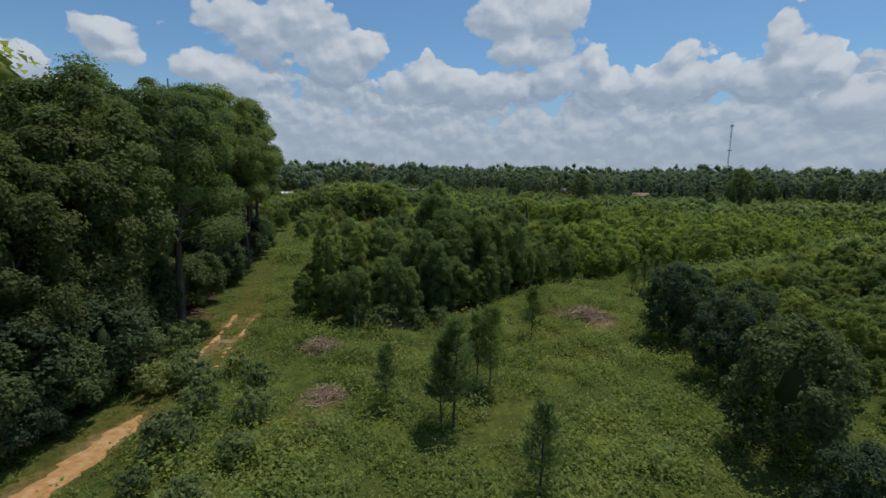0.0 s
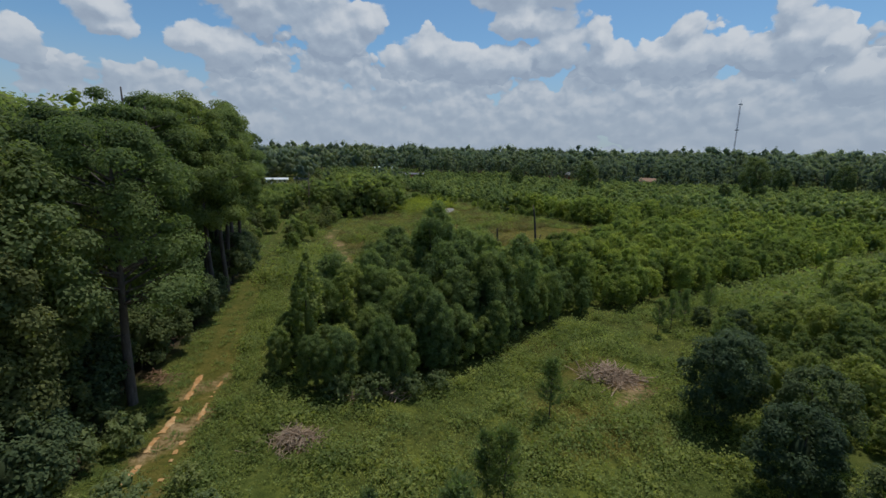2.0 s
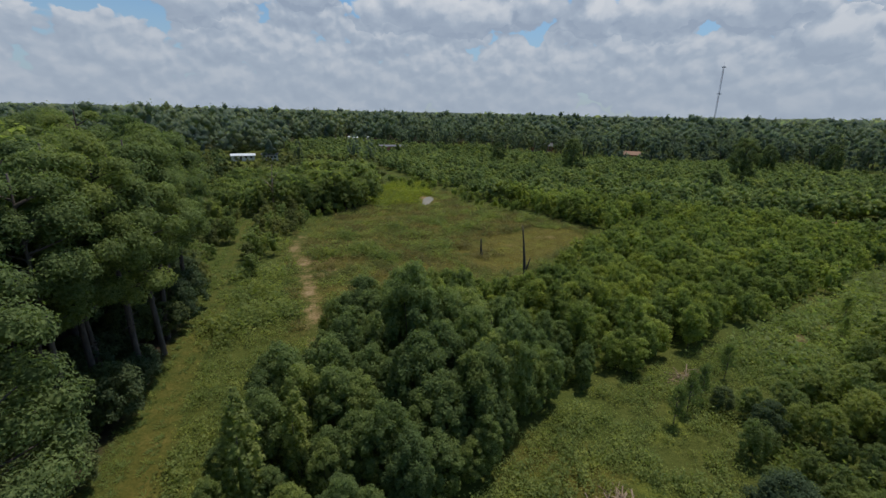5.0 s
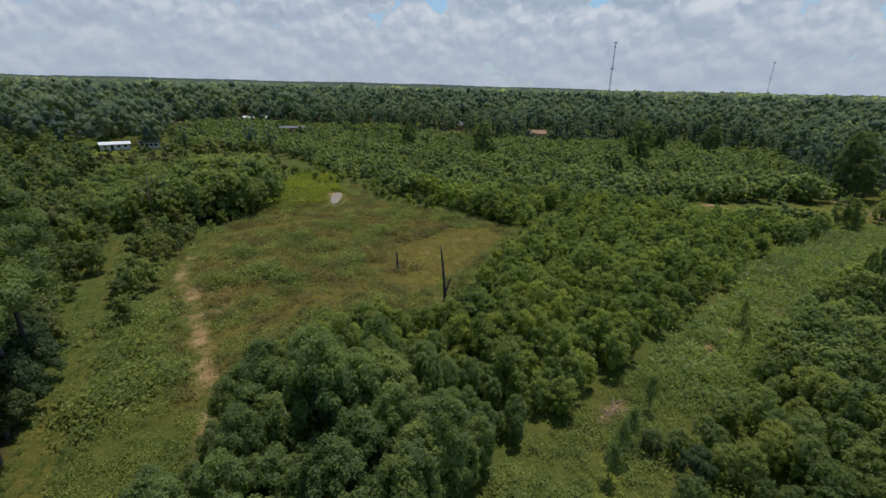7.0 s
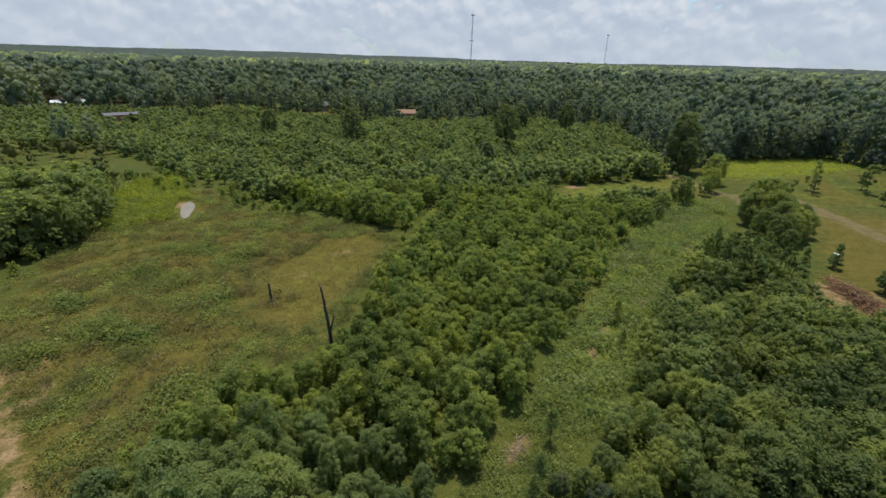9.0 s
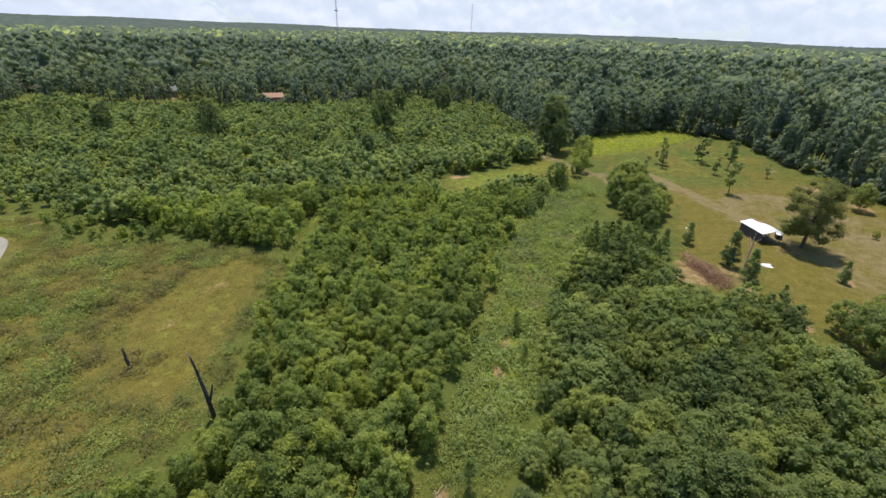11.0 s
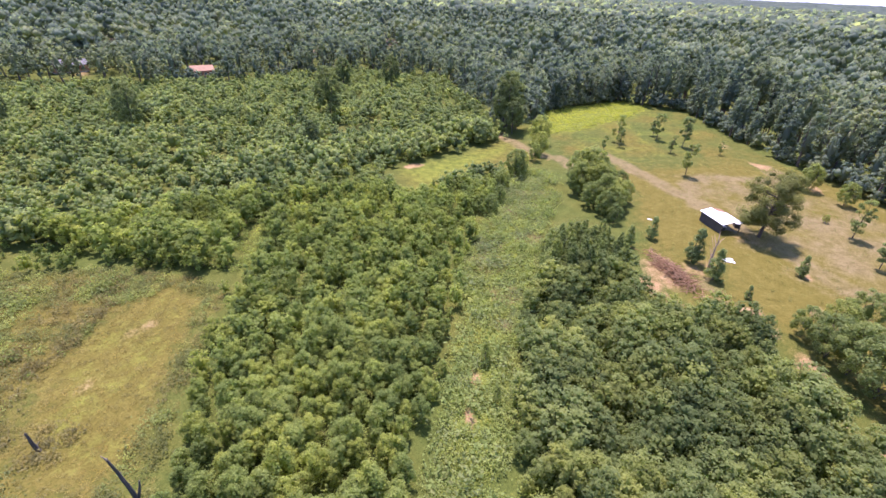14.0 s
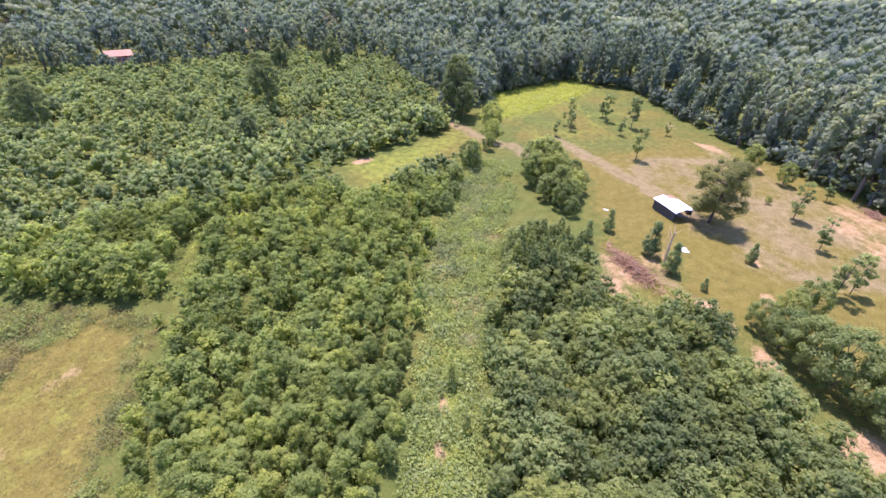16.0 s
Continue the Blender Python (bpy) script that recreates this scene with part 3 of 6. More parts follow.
def soil_material():
    m, nt, out = new_material("grass_and_clay")
    geo = nt.nodes.new("ShaderNodeNewGeometry")
    pos = geo.outputs["Position"]
    fine, mid, big = noise_node(nt, pos, 3.2, 6.0, 0.65), noise_node(nt, pos, 0.55, 5.0, 0.6), noise_node(nt, pos, 0.06, 4.0, 0.55)
    grain = math_node(nt, "ADD", math_node(nt, "MULTIPLY", fine.outputs["Fac"], 0.6), math_node(nt, "MULTIPLY", mid.outputs["Fac"], 0.45))
    green = ramp_node(nt, grain, [(0.3, (0.05, 0.068, 0.014)), (0.5, (0.085, 0.105, 0.021)), (0.72, (0.14, 0.155, 0.035))])
    dry = ramp_node(nt, grain, [(0.3, (0.088, 0.074, 0.014)), (0.5, (0.142, 0.117, 0.023)), (0.72, (0.212, 0.168, 0.042))])
    lush = ramp_node(nt, grain, [(0.3, (0.085, 0.11, 0.018)), (0.5, (0.16, 0.18, 0.026)), (0.72, (0.27, 0.27, 0.042))])
    soil = ramp_node(nt, grain, [(0.28, (0.17, 0.095, 0.038)), (0.5, (0.32, 0.20, 0.09)), (0.75, (0.46, 0.335, 0.175))])
    straw = ramp_node(nt, grain, [(0.3, (0.13, 0.1, 0.042)), (0.5, (0.2, 0.152, 0.066)), (0.72, (0.29, 0.225, 0.11))])
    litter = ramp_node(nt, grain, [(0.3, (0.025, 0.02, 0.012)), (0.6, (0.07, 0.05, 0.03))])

    def edge(name, amount=0.9):
        a = attr_node(nt, name)
        n = math_node(nt, "ADD", a, math_node(nt, "MULTIPLY", math_node(nt, "SUBTRACT", math_node(nt, "ADD", math_node(nt, "MULTIPLY", fine.outputs["Fac"], 0.4), math_node(nt, "MULTIPLY", mid.outputs["Fac"], 0.6)), 0.5), amount))
        mr = nt.nodes.new("ShaderNodeMapRange")
        mr.inputs[1].default_value, mr.inputs[2].default_value = 0.3, 0.7
        wire(nt, n, mr.inputs[0])
        return math_node(nt, "MULTIPLY", mr.outputs[0], math_node(nt, "GREATER_THAN", a, 0.01))

    col = mix_rgb(nt, math_node(nt, "MULTIPLY", math_node(nt, "SUBTRACT", big.outputs["Fac"], 0.4, clamp=True), 1.6, clamp=True), green, dry)
    col = mix_rgb(nt, edge("dry", 1.3), col, dry)
    col = mix_rgb(nt, edge("lush", 1.3), col, lush)
    col = mix_rgb(nt, math_node(nt, "MULTIPLY", edge("straw", 0.9), 0.9), col, straw)
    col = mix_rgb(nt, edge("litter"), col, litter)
    col = mix_rgb(nt, edge("soil", 1.5), col, soil)
    col = mix_rgb(nt, 1.0, col, (0.83, 0.83, 0.83), "MULTIPLY")
    p = nt.nodes.new("ShaderNodeBsdfPrincipled")
    wire(nt, col, p.inputs["Base Color"])
    p.inputs["Roughness"].default_value = 0.95
    p.inputs["Specular IOR Level"].default_value = 0.08
    b = nt.nodes.new("ShaderNodeBump")
    b.inputs["Strength"].default_value, b.inputs["Distance"].default_value = 0.9, 0.22
    wire(nt, grain, b.inputs["Height"])
    wire(nt, b.outputs[0], p.inputs["Normal"])
    wire(nt, p.outputs[0], out.inputs[0])
    return m


def build_ground():
    xs, ys = axis(-60, 236, 1.25, -4700, 4700), axis(-6, 190, 1.25, -4700, 4700)
    X, Y = np.meshgrid(xs, ys)
    x, y = X.ravel(), Y.ravel()
    v = np.stack([x, y, height(x, y)], 1)
    i = np.arange(len(xs) - 1)[None, :] + np.arange(len(ys) - 1)[:, None] * len(xs)
    i = i.ravel()
    n = len(xs)
    tris = np.concatenate([np.stack([i, i + 1, i + n + 1], 1), np.stack([i, i + n + 1, i + n], 1)])
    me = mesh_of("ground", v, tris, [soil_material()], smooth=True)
    field, meadow = within(x, y, FIELD, 6), within(x, y, MEADOW, 6)
    track, foot = far_from(x, y, TRACK), far_from(x, y, FOOTPATH)
    soil = 0.62 * np.clip(1.3 - foot / 1.7, 0, 1) * (0.8 + 0.2 * wobble(x, y, 9, 2)) * np.clip((112 - y) / 10, 0.45, 1)

    def patch(cx, cy, rx, ry, turn=0.0, power=1.0):
        c, s = math.cos(radians(turn)), math.sin(radians(turn))
        u, w = (x - cx) * c + (y - cy) * s, -(x - cx) * s + (y - cy) * c
        return power * np.clip(1.6 - 1.1 * np.hypot(u / rx, w / ry), 0, 1)

    ruts = np.minimum(np.abs(track - 0.8), 3.0)
    soil = np.maximum(soil, 0.62 * np.clip(1.3 - ruts / 0.6, 0, 1) * np.clip((y - 24) / 3, 0, 1) * np.clip((43 - y) / 6, 0, 1))
    soil = np.maximum(soil, 0.7 * np.clip(1.3 - track / 1.2, 0, 1) * np.clip((23 - y) / 3, 0, 1))
    brushwood_soil = [(91, 54.5, 3.0, 5.6, -35, 0.62), (96.5, 50.5, 1.8, 3.0, -35, 0.55), (86, 55, 3.5, 2.2, 0, 0.8), (77.6, 30.6, 6.0, 1.6, 24, 1.0), (89.3, 40.4, 1.2, 2.2, 40, 0.95), (97, 32, 2.2, 1.2, 0, 0.8),
        (70.5, 21.6, 4.5, 2.8, -30, 0.9), (67, 20.5, 3.5, 2.4, 0, 0.8), (86, 36.5, 2.0, 1.0, 20, 0.6), (83, 50.5, 5, 2.5, 60, 0.5)]
    pasture_soil = [(100.5, 49.5, 1.6, 1.2, 0, 0.6), (100.5, 123.0, 3.0, 1.6, -20, 0.95), (136, 18, 5, 4, 0, 0.6), (128, 12, 7, 5, 0, 0.55), (142, 122, 6, 2.0, 55, 0.45), (133, 101, 4, 2.0, 80, 0.4),
        (172, 49, 5, 2.2, 60, 0.8), (163, 37, 5, 2.0, 30, 0.7), (187, 62, 5, 2.0, 20, 0.4), (143, 14, 9, 4.5, 50, 0.6), (108.3, 34.2, 1.5, 1.0, 0, 0.9), (117, 45, 4, 2.5, 60, 0.45),
        (105, 50, 2.5, 1.2, 60, 0.4)]
    strip_soil = [(49, 65.4, 1.6, 0.8, 40, 0.8), (43.5, 62.2, 1.5, 0.7, 40, 0.85), (46, 64, 2.4, 0.5, 40, 0.6), (25.3, 54.4, 3.0, 1.0, 25, 0.6)]
    glade_soil = [(14.2, 37.9, 2.3, 1.6, 0, 0.8), (12.4, 35.4, 1.5, 0.9, 0, 0.6), (-8.3, 30.4, 1.8, 1.3, 0, 0.6), (-6.3, 23.4, 1.5, 1.3, 0, 0.6), (-6.0, 21.0, 0.8, 1.8, 0, 0.5), (-20.5, 37.5, 1.6, 1.2, 0, 0.6)]
    meadow_soil = [(17, 100, 2.2, 1.2, 30, 0.42), (24, 106, 2.4, 1.2, 40, 0.38), (-4.3, 85.7, 1.8, 0.8, 20, 0.55), (2.6, 83.1, 1.4, 0.7, 20, 0.5), (0.5, 149.5, 1.6, 3.0, 0, 0.7), (8, 155, 3.5, 1.0, 40, 0.6),
        (-15, 115, 4, 0.8, 20, 0.6), (-16.5, 91, 3.4, 4.0, 0, 0.5), (-14.5, 84, 2.0, 3.0, 0, 0.42), (26.9, 106, 2.6, 1.4, 30, 0.45)]
    yards_soil = [(113, 262, 4.0, 3.0, 0, 0.9), (78, 303, 4.0, 2.5, 0, 0.9)]
    for a in brushwood_soil + pasture_soil + strip_soil + glade_soil + meadow_soil + yards_soil:
        soil = np.maximum(soil, patch(*a))
    dry = np.maximum(0.6 * meadow + 0.25 * wobble(x, y, 17, 1) * meadow, 1.0 * within(x, y, GOLD, 4))
    dry = np.maximum(dry, field * (0.42 + 0.3 * wobble(x, y, 31, 4)) + 0.8 * within(x, y, [(92, 40), (112, 60), (135, 72), (165, 52), (164, 28), (149, 9), (128, -30), (90, -30), (84, 24)], 14))
    dry = np.maximum(dry, 0.62 * np.clip(1.5 - track / 2.0, 0, 1) * np.clip(1.6 - y / 60, 0.6, 1))
    dry = np.maximum(dry, 0.55 * within(x, y, [(80, 106), (100, 104), (132, 96), (150, 118), (142, 125), (110, 118), (92, 124)], 6))
    for cx, cy, r in ((73, 79.5, 4), (67, 71.9, 3.5), (78.5, 83, 3), (86.4, 79.3, 4), (105, 90.5, 6), (10.5, 42, 5), (-6.6, 20, 2.2), (9, 33, 5)):
        dry = np.maximum(dry, 0.7 * np.clip(1.5 - np.hypot(x - cx, y - cy) / r, 0, 1))
    lush = np.maximum(0.8 * within(x, y, YELLOW_WEEDS, 8), 0.95 * within(x, y, [(150, 115), (180, 128), (226, 114), (222, 98), (195, 100), (165, 106)], 9))
    lush = np.maximum(lush, 0.6 * within(x, y, [(86, 109), (100, 108), (132, 109), (140, 117), (108, 123), (95, 126)], 6))
    lush = np.maximum(lush, 0.45 * within(x, y, [(-14, 6), (14, 8), (16, 33), (30, 54), (12, 50), (-12, 36)], 5) * (0.7 + 0.5 * wobble(x, y, 8, 3)))
    lush = np.maximum(lush, 0.55 * within(x, y, [(30, 57), (36, 53), (62, 66), (122, 92), (113, 101), (59, 75)], 4))
    lush = np.maximum(lush, 0.42 * within(x, y, GOLD, 4) * (0.85 + 0.4 * wobble(x, y, 9, 4)))
    lush = np.maximum(lush, 0.5 * within(x, y, LANE, 3))
    lush = np.maximum(lush, 0.38 * within(x, y, [(137, 99), (180, 126), (226, 113), (227, 86), (199, 64), (165, 66), (140, 75)], 10) * (0.8 + 0.5 * wobble(x, y, 13, 6)))
    for cx, cy, r in CLEARINGS[:4]:
        lush = np.maximum(lush, 0.75 * np.clip(1.5 - np.hypot(x - cx, y - cy) / r, 0, 1))
    straw = 0.62 * within(x, y, [(108, 40), (124, 54), (138, 66), (153, 64), (166, 42), (152, 16), (138, 2), (118, 6), (104, 26)], 16) * (0.95 + 0.45 * wobble(x, y, 15, 2))
    for line, wide, power in (([(148, 88), (142.6, 78.6), (135, 66), (128, 54), (118, 44)], 3.2, 0.8), ([(128, 57), (140, 62), (151, 60), (163, 42), (172, 48)], 3.4, 0.75), ([(118, 40), (108, 28), (111, 20), (116, 8)], 3.0, 0.7),
                              ([(145, 126), (138, 113), (134, 104), (136, 98), (131, 90)], 2.6, 0.8), ([(96, 50), (91, 45), (87, 40)], 2.4, 0.5)):
        straw = np.maximum(straw, power * np.clip(1.5 - far_from(x, y, line) / wide, 0, 1) * (0.9 + 0.3 * wobble(x, y, 8, 5)))
    for cx, cy, r in GREY_SPOTS:
        straw = np.maximum(straw, 0.62 * np.clip(1.6 - np.hypot(x - cx, y - cy) / r, 0, 1) * (0.9 + 0.4 * wobble(x, y, 5, 2)))
    dry = np.maximum(dry, 0.5 * within(x, y, [(96, 44), (108, 60), (128, 82), (145, 96), (165, 70), (150, 50), (120, 40)], 10))
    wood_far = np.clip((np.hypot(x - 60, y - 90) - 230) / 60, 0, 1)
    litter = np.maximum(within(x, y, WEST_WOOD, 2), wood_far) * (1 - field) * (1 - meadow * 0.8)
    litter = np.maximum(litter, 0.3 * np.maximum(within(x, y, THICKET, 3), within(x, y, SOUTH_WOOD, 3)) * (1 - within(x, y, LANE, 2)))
    for key, val in (("soil", soil), ("dry", dry), ("lush", lush), ("straw", straw), ("litter", litter)):
        at = me.attributes.new(key, "FLOAT", "POINT")
        at.data.foreach_set("value", np.clip(val, 0, 1).astype(np.float32))
    return tagged(new("ground", me), "rough grassland and clay soil with worn trails", "ground", kind="structure")


build_ground()

# ------------------------------------------------------------------ things and parts


def part(name, data, material, parent, label="", smooth=False):
    """One mesh object under a thing or a part; data: (verts, tris, tint) or a mesh."""
    me = data if isinstance(data, bpy.types.Mesh) else mesh_of(name, data[0], data[1], [material], data[2], smooth=smooth)
    ob = new(name, me)
    ob.parent = parent
    if label:
        tagged(ob, label)
    return ob


def bm_part(name, bm, material, parent, label=""):
    me = bpy.data.meshes.new(name)
    bm.to_mesh(me)
    bm.free()
    me.materials.append(material)
    ob = new(name, me)
    ob.parent = parent
    if label:
        tagged(ob, label)
    return ob


def thing(name, label, category, group="", at=(0, 0, 0), turn=0.0, scale=1.0):
    ob = new(name)
    ob.empty_display_size = 0.3
    tagged(ob, label, category, group)
    ob.matrix_basis = pose(*at, 0, 0, turn) @ Matrix.Scale(scale, 4)
    return ob


def place(x, y, turn=0.0, scale=1.0, sink=0.0):
    return pose(x, y, float(height(x, y)) - sink, 0, 0, turn) @ Matrix.Scale(scale, 4)


class Kind:
    """A kind of plant with some variants; the first of each variant is built, the rest are copies."""

    def __init__(self, name, label, category, group, make, leaf, wood=None, variants=3, seed=1, crown="crown", trunk="trunk"):
        self.name, self.label, self.category, self.group = name, label, category, group
        self.leaf, self.wood = leaf, wood or BARK
        rng = np.random.default_rng(seed)
        self.protos = [make(rng) for _ in range(variants)]
        self.parts = (trunk, crown)
        self.first = [None] * variants
        self.meshes = [None] * variants

    def put(self, x, y, turn=0.0, scale=1.0, k=0, label="", stretch=1.0):
        k %= len(self.protos)
        m = place(x, y, turn, scale) @ Matrix.Diagonal((1, 1, stretch, 1))
        if self.first[k] is None:
            ob = new(self.name)
            ob.empty_display_size = 0.3
            ob.matrix_basis = m
            tagged(ob, label or self.label, self.category, self.group)
            part(self.parts[0], self.protos[k][0], self.wood, ob, smooth=True)
            part(self.parts[1], self.protos[k][1], self.leaf, ob)
            self.first[k] = ob
            return ob
        src = self.first[k]
        keep = src.matrix_basis.copy()
        src.scale = (1, 1, 1)
        ob = copy_thing(src, m)
        src.matrix_basis = keep
        if label:
            tagged(ob, label)
        elif ob["label"] != self.label:
            tagged(ob, self.label)
        return ob


def scatter(name, label, category, kinds, xy, scale, pick, turn, tone, leaf, stretch=None, sink=0.0, kind="stuff", wood=True):
    """Many plants as one mesh: kinds are (wood, crown) pairs."""
    vs, fs, ts, ms, hs, k0 = [], [], [], [], [], 0
    hue = np.modf(np.abs(np.sin(xy[:, 0] * 12.9898 + xy[:, 1] * 78.233)) * 437.585)[0]
    z = height(xy[:, 0], xy[:, 1]) - sink
    stretch = np.ones(len(xy)) if stretch is None else stretch
    for k, proto in enumerate(kinds):
        ids = np.nonzero(pick == k)[0]
        if not len(ids):
            continue
        for slot, data in ((0, proto[1]), (1, proto[0])):
            if data is None or (slot == 1 and not wood):
                continue
            v, f, t = data
            c, s = np.cos(turn[ids]), np.sin(turn[ids])
            sc = scale[ids]
            px = (v[None, :, 0] * c[:, None] - v[None, :, 1] * s[:, None]) * sc[:, None] + xy[ids, 0][:, None]
            py = (v[None, :, 0] * s[:, None] + v[None, :, 1] * c[:, None]) * sc[:, None] + xy[ids, 1][:, None]
            pz = v[None, :, 2] * (sc * stretch[ids])[:, None] + z[ids][:, None]
            n = len(v)
            vs.append(np.stack([px, py, pz], -1).reshape(-1, 3))
            fs.append((f[None] + (np.arange(len(ids)) * n)[:, None, None]).reshape(-1, 3) + k0)
            ts.append((t[None] + tone[ids][:, None]).ravel())
            hs.append(np.repeat(hue[ids], n))
            ms.append(np.full(len(f) * len(ids), slot))
            k0 += n * len(ids)
    me = mesh_of(name, np.concatenate(vs), np.concatenate(fs), [leaf, BARK], np.concatenate(ts), np.concatenate(ms), smooth=True)
    me.attributes.new("plant", "FLOAT", "POINT").data.foreach_set("value", np.concatenate(hs).astype(np.float32))
    return tagged(new(name, me), label, category, kind=kind)


def jitter(lo, hi, step, rng, amount=0.42):
    xs, ys = np.arange(lo[0], hi[0], step), np.arange(lo[1], hi[1], step)
    X, Y = np.meshgrid(xs, ys)
    X = X + (np.arange(len(ys)) % 2)[:, None] * step / 2
    p = np.stack([X.ravel(), Y.ravel()], 1)
    return p + rng.uniform(-amount, amount, p.shape) * step


def sprinkle(lo, hi, per_m2, rng):
    n = int((hi[0] - lo[0]) * (hi[1] - lo[1]) * per_m2)
    return np.stack([rng.uniform(lo[0], hi[0], n), rng.uniform(lo[1], hi[1], n)], 1)


def ramble(rng, n):
    return rng.uniform(0, 2 * np.pi, n)


rng = np.random.default_rng(21)
EYE_MID = np.array([6.0, 28.0])      # the middle of the stretch that is seen from close by

# ---- the thicket of saplings, north of the corridor
SAPLING = Kind("sapling", "leafy broadleaf sapling in a dense young thicket", "sapling", "thicket saplings",
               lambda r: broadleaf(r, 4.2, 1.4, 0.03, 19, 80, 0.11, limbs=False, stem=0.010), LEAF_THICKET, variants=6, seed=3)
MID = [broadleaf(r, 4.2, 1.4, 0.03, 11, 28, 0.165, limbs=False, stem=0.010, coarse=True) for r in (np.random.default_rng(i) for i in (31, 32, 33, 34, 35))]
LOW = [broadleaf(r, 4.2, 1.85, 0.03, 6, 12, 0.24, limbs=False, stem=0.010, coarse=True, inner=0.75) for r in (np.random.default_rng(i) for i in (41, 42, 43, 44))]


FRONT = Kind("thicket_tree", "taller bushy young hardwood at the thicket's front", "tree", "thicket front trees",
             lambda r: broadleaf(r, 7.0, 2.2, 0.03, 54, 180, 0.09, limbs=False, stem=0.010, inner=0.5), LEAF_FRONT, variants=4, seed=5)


def thicket():
    p = jitter((-30, 30), (205, 300), 2.05, rng)
    p = p[inside(p[:, 0], p[:, 1], THICKET) & ~inside(p[:, 0], p[:, 1], LANE)]
    d = np.hypot(*(p - EYE_MID).T)
    # open glades and thin spots
    p, d = p[((wobble(p[:, 0], p[:, 1], 24, 3) < 0.85) | (p[:, 1] < 120))], d[((wobble(p[:, 0], p[:, 1], 24, 3) < 0.85) | (p[:, 1] < 120))]
    keep = (d < 75) | ((d < 120) & (rng.random(len(p)) < 0.88)) | ((d >= 120) & (rng.random(len(p)) < 0.52))
    p, d = p[keep], d[keep]
    big = 0.82 + 0.25 * wobble(p[:, 0], p[:, 1], 19, 1) + rng.uniform(-0.2, 0.28, len(p))
    front = np.clip(1 - far_from(p[:, 0], p[:, 1], [(-12, 42), (0, 45), (6, 55), (-4, 55)]) / 14, 0, 1)
    big = big * (1 + 0.75 * front)
    hedge = np.clip(1.4 - far_from(p[:, 0], p[:, 1], [(104, 129), (118, 126), (128, 125)]) / 7, 0, 1)
    ridge = np.clip(1.3 - far_from(p[:, 0], p[:, 1], [(60, 150), (85, 142), (104, 134)]) / 5, 0, 1)
    big = big * (1 + 0.7 * hedge + 0.35 * ridge + 0.22 * wobble(p[:, 0], p[:, 1], 47, 2))
    brow = np.clip(1.4 - far_from(p[:, 0], p[:, 1], [(36.5, 117), (38, 122), (31, 128), (25, 136), (21, 143)]) / 4, 0, 1)
    big = big * (1 + 0.5 * brow)
    edge = within(p[:, 0], p[:, 1], THICKET, 5)
    big = np.where((front <= 0.25) & (p[:, 1] < 105), np.minimum(big, 1.05 + 0.15 * rng.random(len(p))), big)
    big = np.clip(big * (0.76 + 0.28 * edge), 0.4, 2.0)
    tone = 0.16 * wobble(p[:, 0], p[:, 1], 13, 5) + rng.uniform(-0.34, 0.34, len(p))
    order = np.argsort(d)
    near, rest = order[:290], order[290:]
    for i in near:
        if front[i] > 0.25:
            FRONT.put(p[i, 0], p[i, 1], rng.uniform(0, 360), float(big[i]) * rng.uniform(0.42, 0.6), int(rng.integers(4)), stretch=float(rng.uniform(0.95, 1.4)))
            continue
        SAPLING.put(p[i, 0], p[i, 1], rng.uniform(0, 360), float(big[i]), int(rng.integers(6)), stretch=float(rng.uniform(0.9, 1.3)))
    for nm, lo, hi, protos in (("near_thicket", 0, 66, SAPLING.protos), ("middle_thicket", 66, 118, MID), ("far_thicket", 118, 999, LOW)):
        j = rest[(d[rest] >= lo) & (d[rest] < hi)]
        scatter(nm, "dense thicket of young broadleaf saplings", "thicket", protos, p[j], big[j], rng.integers(0, len(protos), len(j)), ramble(rng, len(j)), tone[j], LEAF_HAZED if lo > 100 else LEAF_THICKET,
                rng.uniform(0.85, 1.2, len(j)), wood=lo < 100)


thicket()

# ---- the wood between the corridor and the pasture
TREELET = Kind("young_tree", "bushy young hardwood with dull green leaves", "tree", "young hardwoods",
               lambda r: broadleaf(r, 5.8, 2.1, 0.03, 42, 54, 0.115, limbs=False, stem=0.011, coarse=True), LEAF_WOOD, variants=5, seed=9)
MID_TREELET = [broadleaf(r, 5.8, 2.15, 0.03, 25, 24, 0.17, limbs=False, stem=0.011, coarse=True) for r in (np.random.default_rng(i) for i in (51, 52, 53, 54))]


